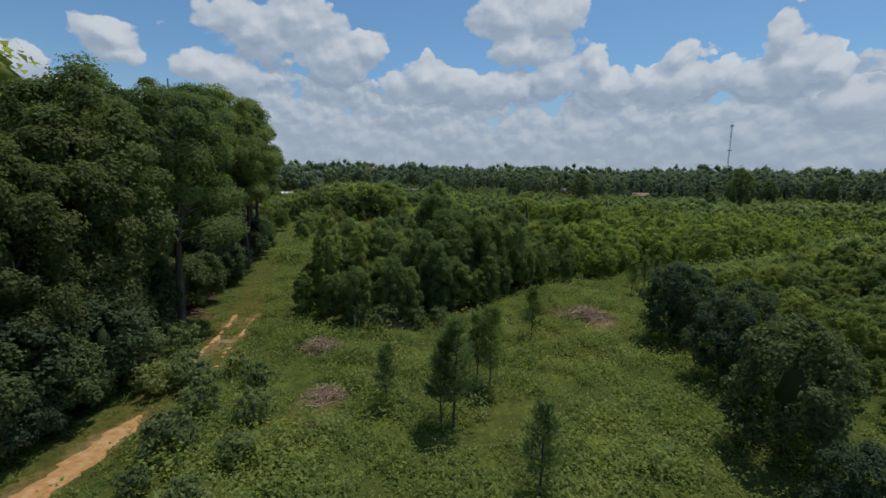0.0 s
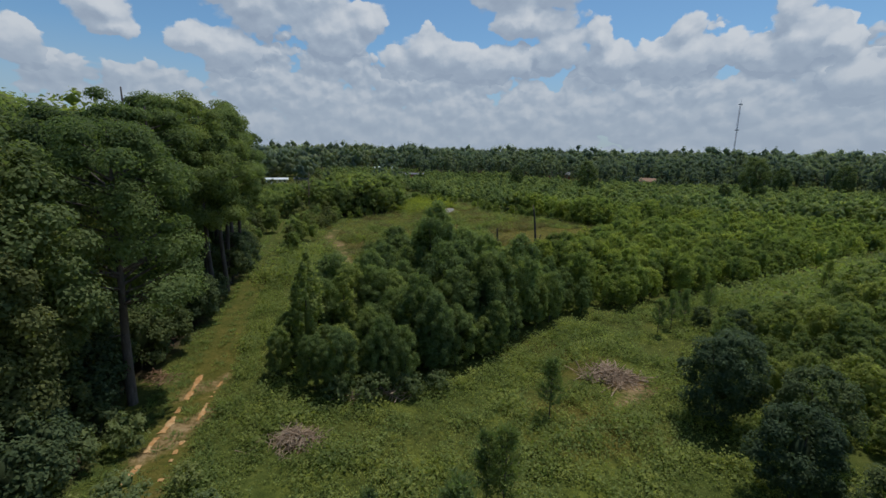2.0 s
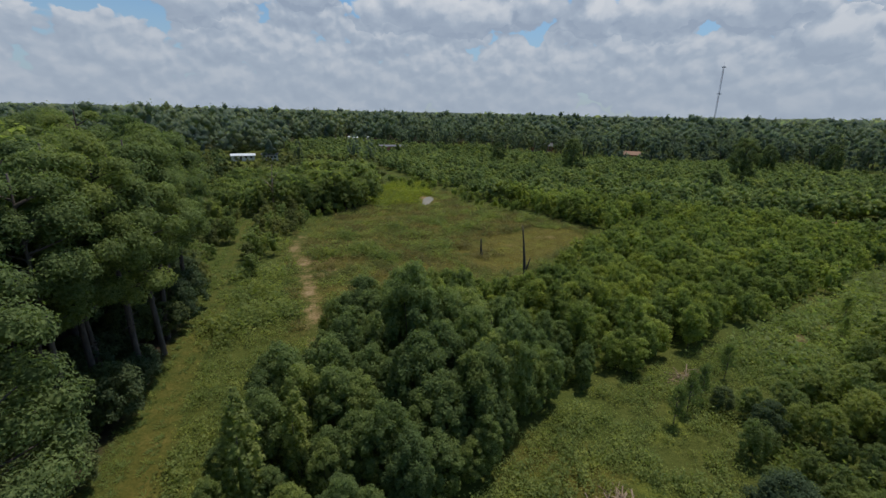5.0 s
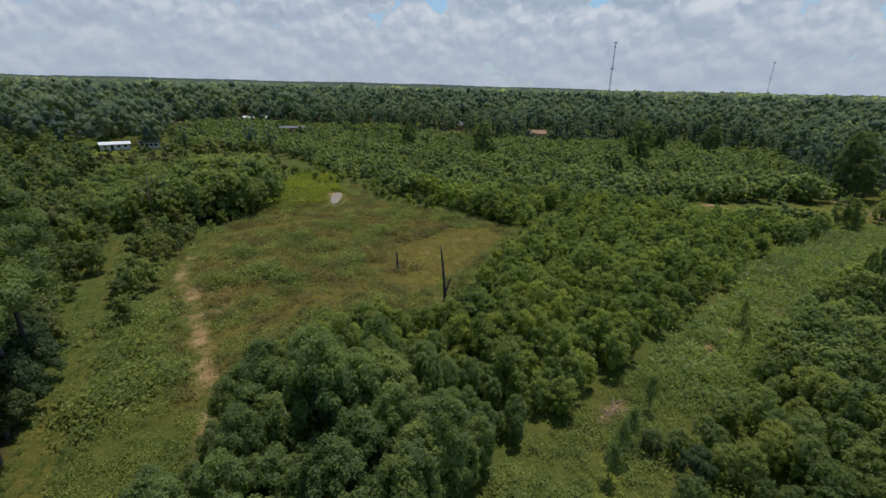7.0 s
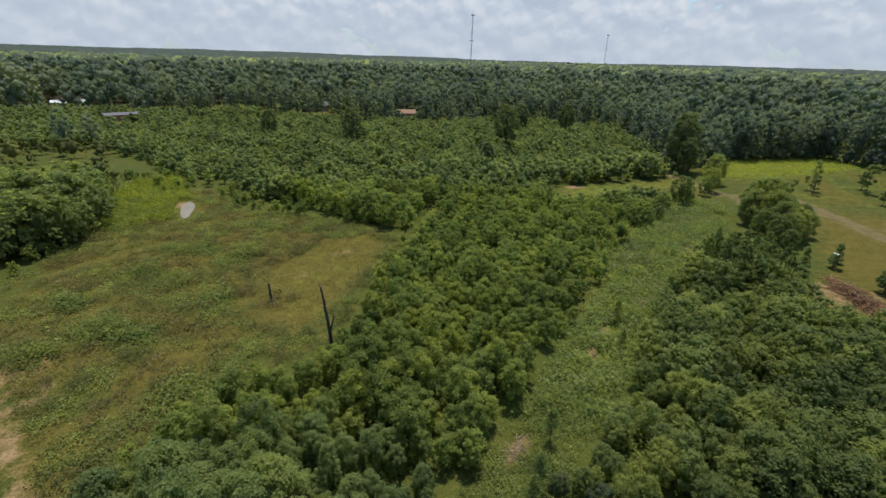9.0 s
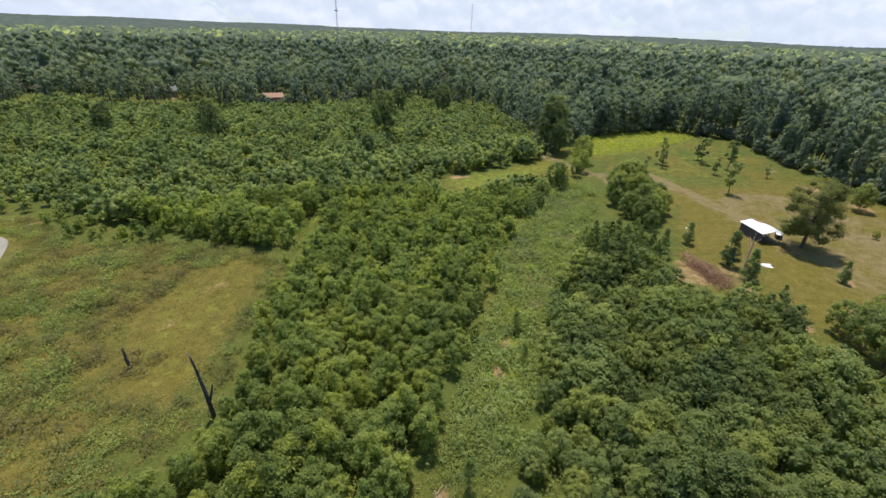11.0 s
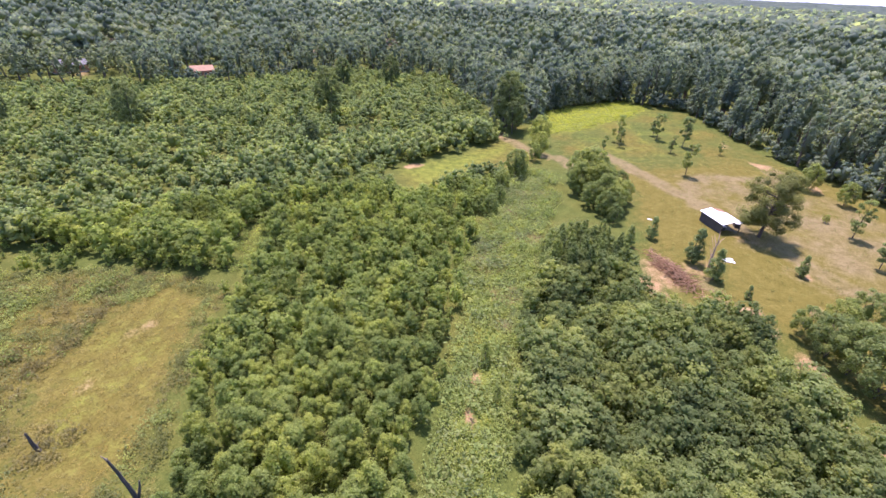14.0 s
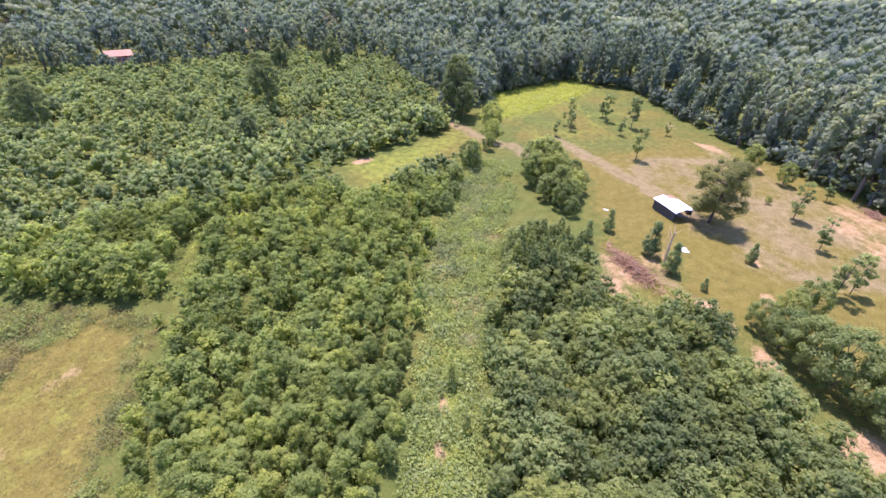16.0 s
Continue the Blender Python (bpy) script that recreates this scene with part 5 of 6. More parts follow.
def low_growth():
    p = sprinkle((-34, 3), (40, 90), 7.5, rng)
    t = far_from(p[:, 0], p[:, 1], TRACK)
    thick = wobble(p[:, 0], p[:, 1], 5.5, 1) + 0.8 * wobble(p[:, 0], p[:, 1], 14, 4)
    pile = np.minimum(np.minimum(np.hypot(p[:, 0] + 8.4, p[:, 1] - 30.4), np.hypot(p[:, 0] + 6.4, p[:, 1] - 23.6)), np.hypot(p[:, 0] - 13.4, p[:, 1] - 38.3) - 0.6)
    ok = inside(p[:, 0], p[:, 1], GLADE) & (t > 1.25 + 0.5 * rng.random(len(p))) & (pile > 1.5) & (thick + rng.uniform(-0.8, 0.8, len(p)) > -0.35)
    ok &= (p[:, 1] < 60) | (rng.random(len(p)) < 0.55)
    p, thick = p[ok], thick[ok]
    n = len(p)
    scatter("weeds", "rank green weeds and brambles covering the glade", "weeds", WEEDS, p, rng.uniform(0.55, 1.3, n) * (1 + 0.25 * np.clip(thick, -1, 1.2)), rng.integers(0, 6, n), ramble(rng, n),
            0.16 * thick + rng.uniform(-0.2, 0.2, n), LEAF_WEED)
    p = sprinkle((28, 50), (126, 106), 2.7, rng)
    p = p[inside(p[:, 0], p[:, 1], CORRIDOR) & (wobble(p[:, 0], p[:, 1], 9, 2) + rng.uniform(-1, 1, len(p)) > -0.45) & (np.hypot(p[:, 0] - 49, p[:, 1] - 65.4) > 1.3) & (np.hypot(p[:, 0] - 43.5, p[:, 1] - 62.2) > 1.3)]
    n = len(p)
    spot = np.min([np.hypot(p[:, 0] - a, p[:, 1] - c) / r for a, c, r in GREY_SPOTS], 0)
    pale = rng.random(n) < 0.2 + 0.15 * wobble(p[:, 0], p[:, 1], 12, 6) + 0.5 * (spot < 1)
    for nm, lab, j, mat in (("corridor_weeds", "low green weeds on the cleared strip", np.nonzero(~pale)[0], LEAF_FRESH), ("corridor_scrub", "pale grey-green scrub on the cleared strip", np.nonzero(pale)[0], LEAF_SHRUB)):
        scatter(nm, lab, "weeds", BIG_WEEDS, p[j], rng.uniform(0.6, 1.3, len(j)) * np.where(rng.random(len(j)) < 0.1, 1.9, 1.0), rng.integers(0, 5, len(j)), ramble(rng, len(j)), rng.uniform(-0.2, 0.25, len(j)), mat)
    p = sprinkle((-30, 56), (42, 165), 2.1, rng)
    p = p[inside(p[:, 0], p[:, 1], MEADOW) & (far_from(p[:, 0], p[:, 1], FOOTPATH) > 1.2) & (np.hypot((p[:, 0] - 1.8) / 2.6, (p[:, 1] - 144.8) / 9.5) > 1)]
    n = len(p)
    gold = inside(p[:, 0], p[:, 1], GOLD)
    p2 = sprinkle((6, 82), (38, 116), 3.2, rng)
    p2 = p2[inside(p2[:, 0], p2[:, 1], GOLD) & (np.hypot(p2[:, 0] - 11.5, p2[:, 1] - 93.5) > 2.4)]
    scatter("golden_grass", "fine golden-olive grass in the meadow", "grass", TUFTS, p2, rng.uniform(0.3, 0.7, len(p2)), rng.integers(0, 5, len(p2)), ramble(rng, len(p2)), rng.uniform(-0.25, 0.25, len(p2)), GRASS_DRY)
    row = far_from(p[:, 0], p[:, 1], [(6, 104), (10.5, 104.5), (16, 109), (24, 115), (28, 120)]) < 1.5 + 0.7 * wobble(p[:, 0], p[:, 1], 6, 2)
    ring = np.abs(np.hypot(p[:, 0] - 11.5, p[:, 1] - 93.5) - 1.2) < 1.6
    shade = wobble(p[:, 0], p[:, 1], 13, 3) + rng.uniform(-0.5, 0.5, n)
    brown = (row | ring | (~gold & (shade > 0.5))) & (rng.random(n) < 0.85)
    green = ~brown & ~gold & (shade < -0.02)
    olive = green & (wobble(p[:, 0], p[:, 1], 8, 7) > -0.1)
    green &= ~olive
    grass = ~brown & ~green & ~olive & ~gold
    for nm, lab, cat, m, protos, mat, sc in (("dry_grass", "dry yellow-green meadow grass", "grass", grass, TUFTS, GRASS_DRY, 0.65), ("meadow_weeds", "green weed patches in the meadow", "weeds", green, BIG_WEEDS, LEAF_WEED, 0.85),
                                             ("olive_weeds", "dull olive weeds in the meadow", "weeds", olive, BIG_WEEDS, LEAF_OLIVE, 0.85),
                                             ("brown_weeds", "brown withered weeds in the meadow", "weeds", brown, BIG_WEEDS, STEM_BROWN, 0.85)):
        j = np.nonzero(m)[0]
        scatter(nm, lab, cat, protos, p[j], sc * rng.uniform(0.6, 1.35, len(j)), rng.integers(0, 5, len(j)), ramble(rng, len(j)), rng.uniform(-0.2, 0.2, len(j)), mat)
    p = sprinkle((-42, 2), (-10, 120), 6.0, rng)
    t = far_from(p[:, 0], p[:, 1], TRACK)
    p = p[(t < np.where(p[:, 1] > 48, 2.3, 3.2)) & ((t > 1.25) | ((t < 0.45) & (rng.random(len(p)) < 0.6))) & ((p[:, 1] > 21.5) | (t > 1.3))]
    n = len(p)
    scatter("track_grass", "yellow-green grass along the track", "grass", TUFTS, p, rng.uniform(0.35, 0.85, n), rng.integers(0, 5, n), ramble(rng, n), rng.uniform(-0.35, 0.1, n), LEAF_FRESH)
    # pasture: short tufts, and yellow flowering weeds at its far end
    p = sprinkle((66, -20), (230, 130), 0.55, rng)
    p = p[inside(p[:, 0], p[:, 1], FIELD) & (wobble(p[:, 0], p[:, 1], 23, 5) + rng.uniform(-0.9, 0.9, len(p)) > 0.05)]
    n = len(p)
    scatter("pasture_grass", "low green weeds in the pasture grass", "grass", WEEDS, p, rng.uniform(0.4, 0.8, n), rng.integers(0, 5, n), ramble(rng, n), rng.uniform(-0.4, 0.1, n), LEAF_OLIVE)
    p = sprinkle((-20, 132), (6, 182), 2.0, rng)
    p = p[inside(p[:, 0], p[:, 1], YELLOW_WEEDS) & (np.hypot((p[:, 0] - 1.8) / 3, (p[:, 1] - 144.8) / 8) > 1)]
    n = len(p)
    scatter("yellow_weeds", "bright yellow-green flowering weeds", "weeds", BIG_WEEDS, p, rng.uniform(0.6, 1.5, n), rng.integers(0, 5, n), ramble(rng, n), rng.uniform(-0.35, 0.2, n), LEAF_LUSH)
    p = sprinkle((145, 95), (230, 130), 0.8, rng)
    p = p[inside(p[:, 0], p[:, 1], [(150, 115), (180, 128), (226, 114), (222, 98), (195, 100), (165, 106)])]
    n = len(p)
    scatter("yellow_weeds", "bright yellow flowering weeds in the pasture", "weeds", BIG_WEEDS, p, rng.uniform(0.4, 1.0, n), rng.integers(0, 5, n), ramble(rng, n), rng.uniform(-0.1, 0.4, n), LEAF_LUSH)
    # tall weeds where the thicket and the brushwood meet the open ground
    spots = [(-8.7, 94.0, 2.6), (-10.9, 96, 2.2), (-14.7, 105, 2.4), (-5.4, 112.7, 2.6), (10.3, 113.2, 2.6), (25.2, 120.5, 2.4), (15.5, 125.8, 3.2), (3, 118, 3.0), (-1, 78, 2.6), (4, 98, 2.2), (-6.0, 92.7, 3.2), (-1.6, 105.7, 3.0), (-3, 66, 4), (-21, 64, 3), (-22, 66, 3), (-18, 69, 3), (-21, 75, 4), (-24, 82, 4), (-8, 140, 5), (-5, 158, 6), (-12, 150, 5), (-16, 92, 2.5), (-29, 112, 4)]
    q = np.concatenate([np.stack([cx + rng.normal(size=26) * r * 0.5, cy + rng.normal(size=26) * r * 0.5], 1) for cx, cy, r in spots])
    n = len(q)
    scatter("tall_weeds", "clumps of tall green weeds in the meadow", "weeds", BIG_WEEDS, q, rng.uniform(0.9, 1.9, n), rng.integers(0, 5, n), ramble(rng, n), rng.uniform(-0.3, 0.15, n), LEAF_WEED)


low_growth()


def undergrowth():
    p = sprinkle((-14, 12), (112, 140), 0.5, rng)
    p = p[(within(p[:, 0], p[:, 1], THICKET, 2) > 0.9) | (within(p[:, 0], p[:, 1], SOUTH_WOOD, 2) > 0.9)]
    n = len(p)
    scatter("undergrowth", "leafy green undergrowth below the saplings", "undergrowth", BIG_WEEDS, p, rng.uniform(0.9, 1.5, n), rng.integers(0, 5, n), ramble(rng, n), rng.uniform(-0.3, 0.1, n), LEAF_THICKET)


undergrowth()

# ------------------------------------------------------------------ single trees
YOUNG_PINE = Kind("young_pine", "slender young pine with soft long needles", "pine", "young pines", lambda r: young_pine(r, 4.6, 1.35), NEEDLE, variants=3, seed=131)
for x, y, s in ((0.7, 20.6, 1.2), (0.1, 20.9, 0.95), (2.9, 24.6, 1.05), (2.2, 25.4, 0.9), (-2.8, 22.5, 0.72), (7.0, 33.3, 0.9), (3.9, 15.7, 0.85), (24.5, 50.5, 0.8), (22.5, 49.0, 0.85), (29, 54, 0.8), (52, 66, 0.8), (47, 61, 0.7), (20.5, 47.5, 0.75)):
    YOUNG_PINE.put(x, y, rng.uniform(0, 360), s, int(rng.integers(3)))

FIELD_PINE = Kind("field_pine", "small open-crowned pine standing in the pasture", "pine", "pasture pines",
                  lambda r: pine(r, 8.5, 1.75, 0.24, 22, 110, 0.17, "round", 0.012, 0.32), NEEDLE, variants=3, seed=141)
for x, y, h in ((133.5, 28.0, 8.7), (121.6, 23.7, 7.3), (147.7, 64.9, 9.2), (164.8, 90.6, 9.0), (177.7, 81.7, 9.0), (175.2, 72.8, 10.0), (165.9, 73.9, 6.0), (181.0, 84.0, 8.0), (160.0, 88.0, 6.0), (175.9, 61.7, 4.5), (190, 76, 7),
                (104.2, 22.6, 9.5), (107.5, 20.0, 8.0), (152, 90, 5), (150, 21, 6)):
    FIELD_PINE.put(x, y, rng.uniform(0, 360), h / 8.5, int(rng.integers(3)))

SPREADING_PINE = Kind("spreading_pine", "broad old pine with spreading tiered boughs", "pine", "pasture trees",
                      lambda r: pine(r, 13.6, 5.0, 0.22, 84, 420, 0.135, "round", 0.024, 0.24), LEAF_OLIVE, variants=1, seed=151)
SPREADING_PINE.put(120.2, 43.4, 20, 1.04, 0, "broad olive-green pine with spreading boughs beside the shed")
CONE_TREE = Kind("cone_tree", "dark conical young evergreen by the log heap", "tree", "conical evergreens",
                 lambda r: pine(r, 6.5, 1.7, 0.03, 40, 90, 0.15, "cone", 0.014, 0.3), NEEDLE, variants=2, seed=155)
for x, y, h in ((99.2, 51.6, 7.2), (95.4, 47.2, 6.2), (107.8, 35.2, 4.2), (103.5, 60.5, 5.0), (93.4, 41.4, 2.6), (97.5, 63.0, 4.6)):
    CONE_TREE.put(x, y, rng.uniform(0, 360), h / 6.5, int(rng.integers(2)))
ROUND_TREE = Kind("hardwood_tree", "rounded hardwood with a dense leafy crown", "tree", "pasture hardwoods",
                  lambda r: broadleaf(r, 8.0, 2.9, 0.04, 44, 130, 0.125, stem=0.013, inner=0.45), LEAF_WOOD, variants=3, seed=157)
WOODSIDE_TREES = [(79.5, 25.0, 10), (82.5, 28.0, 8.5), (77.0, 21.0, 9), (74.5, 19.5, 7), (84.5, 30.5, 7), (80.5, 18.5, 8), (87.5, 33.5, 5.5), (91.0, 30.0, 6.5),
    (95.5, 27.0, 7), (-35.5, 100, 5), (97, 93, 4), (90.5, 91, 4.5)]
PASTURE_TREES = [(118.2, 80.5, 11), (115.0, 77.0, 9), (111.5, 74.0, 8), (120.5, 84.5, 9), (114.5, 81.5, 8), (117.5, 76.0, 7.5), (109, 76.5, 6), (113.0, 98.4, 7.5),
    (117.5, 99.5, 6.0), (107, 72, 6), (109.5, 71.0, 6.5), (113.0, 71.5, 7.0), (105.0, 69.0, 4.5), (121.5, 82.0, 9.0), (119.5, 78.0, 8.0), (124.0, 79.5, 6.5),
    (121.5, 74.5, 6.0), (117.0, 71.0, 5.5), (126.0, 84.0, 6.5), (134, 103, 7), (128, 101, 5), (143, 108, 9), (160, 38, 7), (154, 30, 6),
    (104, 97, 5), (139, 33, 2)]
for x, y, h in WOODSIDE_TREES + PASTURE_TREES:
    ROUND_TREE.put(x, y, rng.uniform(0, 360), h / 8.0, int(rng.integers(3)))
for x, y, h in ((60.8, 201.2, 15), (114.0, 175.1, 18), (149.8, 124.5, 19), (146.5, 120, 12), (153, 128, 14), (88, 150, 9), (165, 195, 15), (36, 232, 12), (150, 210, 14)):
    OAK.put(x, y, rng.uniform(0, 360), h / 18.0, int(rng.integers(4)), "tall lone hardwood rising above the thicket", 1.0)

POPLAR = Kind("poplar_tree", "tall narrow poplar in a tight stand", "tree", "poplars",
              lambda r: broadleaf(r, 9.0, 1.2, 0.05, 34, 40, 0.115, shape="egg", limbs=False, stem=0.010, tall=1.5), LEAF_WOOD, variants=2, seed=163)
for x, y, h in ((-9.8, 38.6, 9.3), (-11.2, 41.0, 7.0), (-7.6, 41.5, 7.5), (2.0, 50.0, 8.0), (5.5, 52.5, 8.2), (-1.5, 47.0, 7.6), (-3.5, 52, 7.8), (8.5, 56.5, 7.4)) + tuple((81.0 + 3.6 * math.cos(k * 2.4) * math.sqrt(k / 5) + 1.2, 65.5 + 2.7 * math.sin(k * 2.4) * math.sqrt(k / 5), 6.6 + 1.9 * ((k * 7) % 5) / 4) for k in range(24)):
    POPLAR.put(x, y, rng.uniform(0, 360), h / 9.0, int(rng.integers(2)))

# ---- dead trees
rng = np.random.default_rng(77)


def snag(x, y, h, fork, label):
    t = thing("dead_snag", label, "dead tree", at=(x, y, float(height(x, y))))
    main = bent(rng, (0, 0, -0.2), (-0.45, 0.1, h), 9, 0.05)
    part("trunk", tube(main, np.linspace(0.26, 0.10, 9), 8), DEADWOOD, t, smooth=True)
    if fork:
        part("fork", tube(bent(rng, main[2] * 0.98, (0.55, -0.1, h * 0.5), 5, 0.03), np.linspace(0.17, 0.07, 5), 7), DEADWOOD, t, smooth=True)
        part("broken_top", tube(bent(rng, main[8] - np.array([0, 0, 0.1]), main[8] + np.array([-0.15, 0, 0.7]), 4, 0.03), np.linspace(0.11, 0.03, 4), 6), GREYWOOD, t, "splintered pale broken top")
    for k in range(4):
        j = int(rng.integers(2, 8))
        a = rng.uniform(0, 6.28)
        part("stub", tube([main[j], main[j] + np.array([math.cos(a), math.sin(a), 0.4]) * rng.uniform(0.25, 0.6)], [0.05, 0.02], 5), DEADWOOD, t)


snag(15.2, 78.8, 8.4, True, "charred forked dead trunk standing at the meadow's edge")
snag(10.8, 93.7, 2.9, False, "short charred dead stump in the meadow")


def bare_tree(x, y, h):
    t = thing("bare_dead_tree", "pale leafless dead tree among bushes", "dead tree", at=(x, y, float(height(x, y))))
    main = bent(rng, (0, 0, -0.2), (0.5, 0.2, h), 8, 0.08)
    part("trunk", tube(main, np.linspace(0.3, 0.05, 8), 7), GREYWOOD, t, smooth=True)
    for k in range(12):
        j = int(rng.integers(2, 7))
        a = rng.uniform(0, 6.28)
        tip = main[j] + np.array([math.cos(a), math.sin(a), 1.1]) * rng.uniform(0.8, 2.2)
        part("limb", tube(bent(rng, main[j], tip, 4, 0.05), np.linspace(0.06, 0.012, 4), 5), GREYWOOD, t)


bare_tree(-34.4, 123.2, 12.0)
bare_tree(97.5, 48.5, 7.0)

# ---- piles of brushwood and logs
BRANCH = []
for k in range(6):
    r = np.random.default_rng(200 + k)
    ln = 1.0
    pts = bent(r, (-ln, 0, 0), (ln, 0, 0), 5, 0.07)
    parts_ = [tube(pts, np.linspace(0.045, 0.014, 5), 5)]
    for q in range(3):
        j = int(r.integers(1, 4))
        parts_.append(tube([pts[j], pts[j] + np.array([0.35, r.normal() * 0.3, r.normal() * 0.15])], [0.018, 0.006], 4))
    v_, f_, t_ = join(parts_)
    BRANCH.append((v_, f_, t_))


def brush_pile(x, y, rx, ry, count, label, material, high=0.7, turn=0.0, group="brush piles", long=1.0):
    t = thing("brush_pile", label, "brush pile", group, at=(x, y, float(height(x, y))), turn=turn)
    meshes = [mesh_of("branch", v, f, [material], tt) for v, f, tt in BRANCH]
    for k in range(count):
        ob = new("branch", meshes[k % 6])
        ob.parent = t
        u, w = rng.normal() * rx * 0.45, rng.normal() * ry * 0.45
        z = max(0.05, high * math.exp(-(u / rx) ** 2 * 1.6 - (w / ry) ** 2 * 1.6) * rng.uniform(0.1, 1.0))
        s = long * rng.uniform(0.5, 1.25)
        ob.matrix_basis = pose(u, w, z, rng.uniform(0, 360), rng.normal() * 14, rng.uniform(0, 360)) @ Matrix.Scale(s, 4)
    return t


brush_pile(-8.3, 30.5, 1.7, 1.1, 210, "heap of dry grey-brown branches in the glade", GREYWOOD, 0.8, long=0.6)
brush_pile(-6.3, 23.7, 1.2, 1.0, 150, "low heap of dry brown branches in the weeds", GREYWOOD, 0.5, long=0.55)
brush_pile(13.0, 38.9, 2.1, 1.5, 210, "flattened heap of pale dry branches on bare soil", GREYWOOD, 0.6, long=0.95)
brush_pile(25.4, 54.6, 2.6, 0.9, 40, "scattered pale logs and sticks by the thicket", GREYWOOD, 0.3, 25)
brush_pile(92.4, 52.9, 7.5, 1.9, 290, "long heap of reddish cut logs beside the pasture", REDWOOD, 1.6, 52, long=1.4)
brush_pile(147, 12.5, 3.0, 1.6, 60, "heap of dark branches at the pasture's far side", REDWOOD, 1.0, 40, long=1.4)
brush_pile(-20.6, 37.4, 1.0, 0.7, 40, "small heap of red-brown dead brush by the track", REDWOOD, 0.8, 10, long=0.6)
brush_pile(-4.2, 35.6, 2.4, 0.5, 36, "fallen pale branches along the thicket's foot", GREYWOOD, 0.5, 8)

# ------------------------------------------------------------------ built things
def plain(name, colour, rough=0.6, metal=0.0, dirt=0.35, scale=1.2):
    d = tuple(c * (1 - dirt) for c in colour)
    l = tuple(min(1.0, c * (1 + dirt * 0.3)) for c in colour)
    return rough_material(name, [(0.25, d), (0.5, colour), (0.8, l)], scale, (1, 1, 1), rough, 0.2, 0.01, 4.0, metal)


TIN = plain("white_roof_sheet", (0.78, 0.78, 0.77), 0.4, 0.0, 0.3, 0.9)
RED_BROWN = plain("red_brown_sheet", (0.30, 0.16, 0.09), 0.8, 0.0, 0.45)
BOARD = plain("weathered_board", (0.20, 0.16, 0.12), 0.9)
DARKBOARD = plain("dark_board", (0.07, 0.06, 0.05), 0.9)
BRICKRED = plain("red_brick_wall", (0.36, 0.15, 0.10), 0.9)
SHINGLE = plain("grey_shingle", (0.16, 0.15, 0.15), 0.9)
SIDING = plain("pale_siding", (0.62, 0.60, 0.56), 0.7)
STEEL = plain("galvanised_steel", (0.36, 0.36, 0.37), 0.45, 0.8, 0.3)
REDPAINT = plain("red_mast_paint", (0.45, 0.10, 0.07), 0.6)
GLASS = plain("window_glass", (0.03, 0.035, 0.04), 0.08, 0.0, 0.2)
CONCRETE = plain("concrete", (0.42, 0.40, 0.38), 0.9)


def box(sx, sy, sz, at=(0, 0, 0), bevel=0.0, turn=(0, 0, 0)):
    bm = bmesh.new()
    bmesh.ops.create_cube(bm, size=1.0, matrix=pose(*at, *turn) @ Matrix.Diagonal((sx, sy, sz, 1)))
    if bevel:
        bmesh.ops.bevel(bm, geom=bm.edges[:], offset=bevel, segments=1, affect="EDGES")
    return bm


def sheet(w, l, ribs, rise=0.03):
    """A ribbed metal roofing sheet, w across the ribs, l along them, with its thickness."""
    bm = bmesh.new()
    xs = [(-w / 2 + w * k / (ribs * 4), (0, rise, rise, 0)[k % 4]) for k in range(ribs * 4 + 1)]
    rows = [[bm.verts.new((x, y, z + dz)) for x, z in xs] for y in (-l / 2, l / 2) for dz in (0, -0.012)]
    for a, b in ((0, 2), (3, 1), (1, 0), (2, 3)):
        for k in range(len(xs) - 1):
            bm.faces.new((rows[a][k], rows[a][k + 1], rows[b][k + 1], rows[b][k]))
    return bm


def shed():
    t = thing("open_shed", "open pole shed with a white metal roof", "shed", at=(119.6, 51.0, float(height(119.6, 51.0))), turn=50.0, scale=0.86)
    # long side along local x
    for x in (-3.6, 0.0, 3.6):
        for y, h in ((-2.6, 2.55), (2.6, 2.55)):
            bm_part("post", box(0.16, 0.16, h + 0.3, (x, y, h / 2 - 0.15), 0.015), BOARD, t)
    for y in (-2.6, 2.6):
        bm_part("beam", box(7.9, 0.12, 0.2, (0, y, 2.6), 0.01), BOARD, t)
    bm_part("ridge_beam", box(7.9, 0.1, 0.18, (0, 0, 3.18), 0.01), BOARD, t)
    for x in (-3.6, -1.2, 1.2, 3.6):
        for s in (-1, 1):
            bm_part("rafter", box(0.07, 2.85, 0.14, (x, s * 1.35, 2.93), 0, (-s * 12.5, 0, 0)), BOARD, t)
    for k in range(8):
        for s in (-1, 1):
            ob = bm_part("roof_sheet", sheet(1.06, 3.15, 4), RED_BROWN if (k, s) in ((6, -1), (7, -1)) else TIN, t, "brown sheet" if (k, s) in ((6, -1), (7, -1)) else "")
            ob.matrix_basis = pose(-3.64 + 1.04 * k, s * 1.5, 3.02 + 0.004 * (k % 2), -s * 12.5, 0, 0)
    # boards added on two open sides, dark to stand for the shade inside
    for k in range(12):
        bm_part("wall_board", box(0.62, 0.03, 2.3, (-3.45 + 0.63 * k, 2.7, 1.2 + 0.02 * (k % 3)), 0.005), DARKBOARD, t)
    for k in range(7):
        bm_part("wall_board", box(0.03, 0.66, 2.2, (3.75, -2.1 + 0.68 * k, 1.15), 0.005), DARKBOARD, t)
    bm_part("earth_floor", box(7.8, 5.4, 0.08, (0, 0, 0.05)), BOARD, t, "trodden brown earth floor")


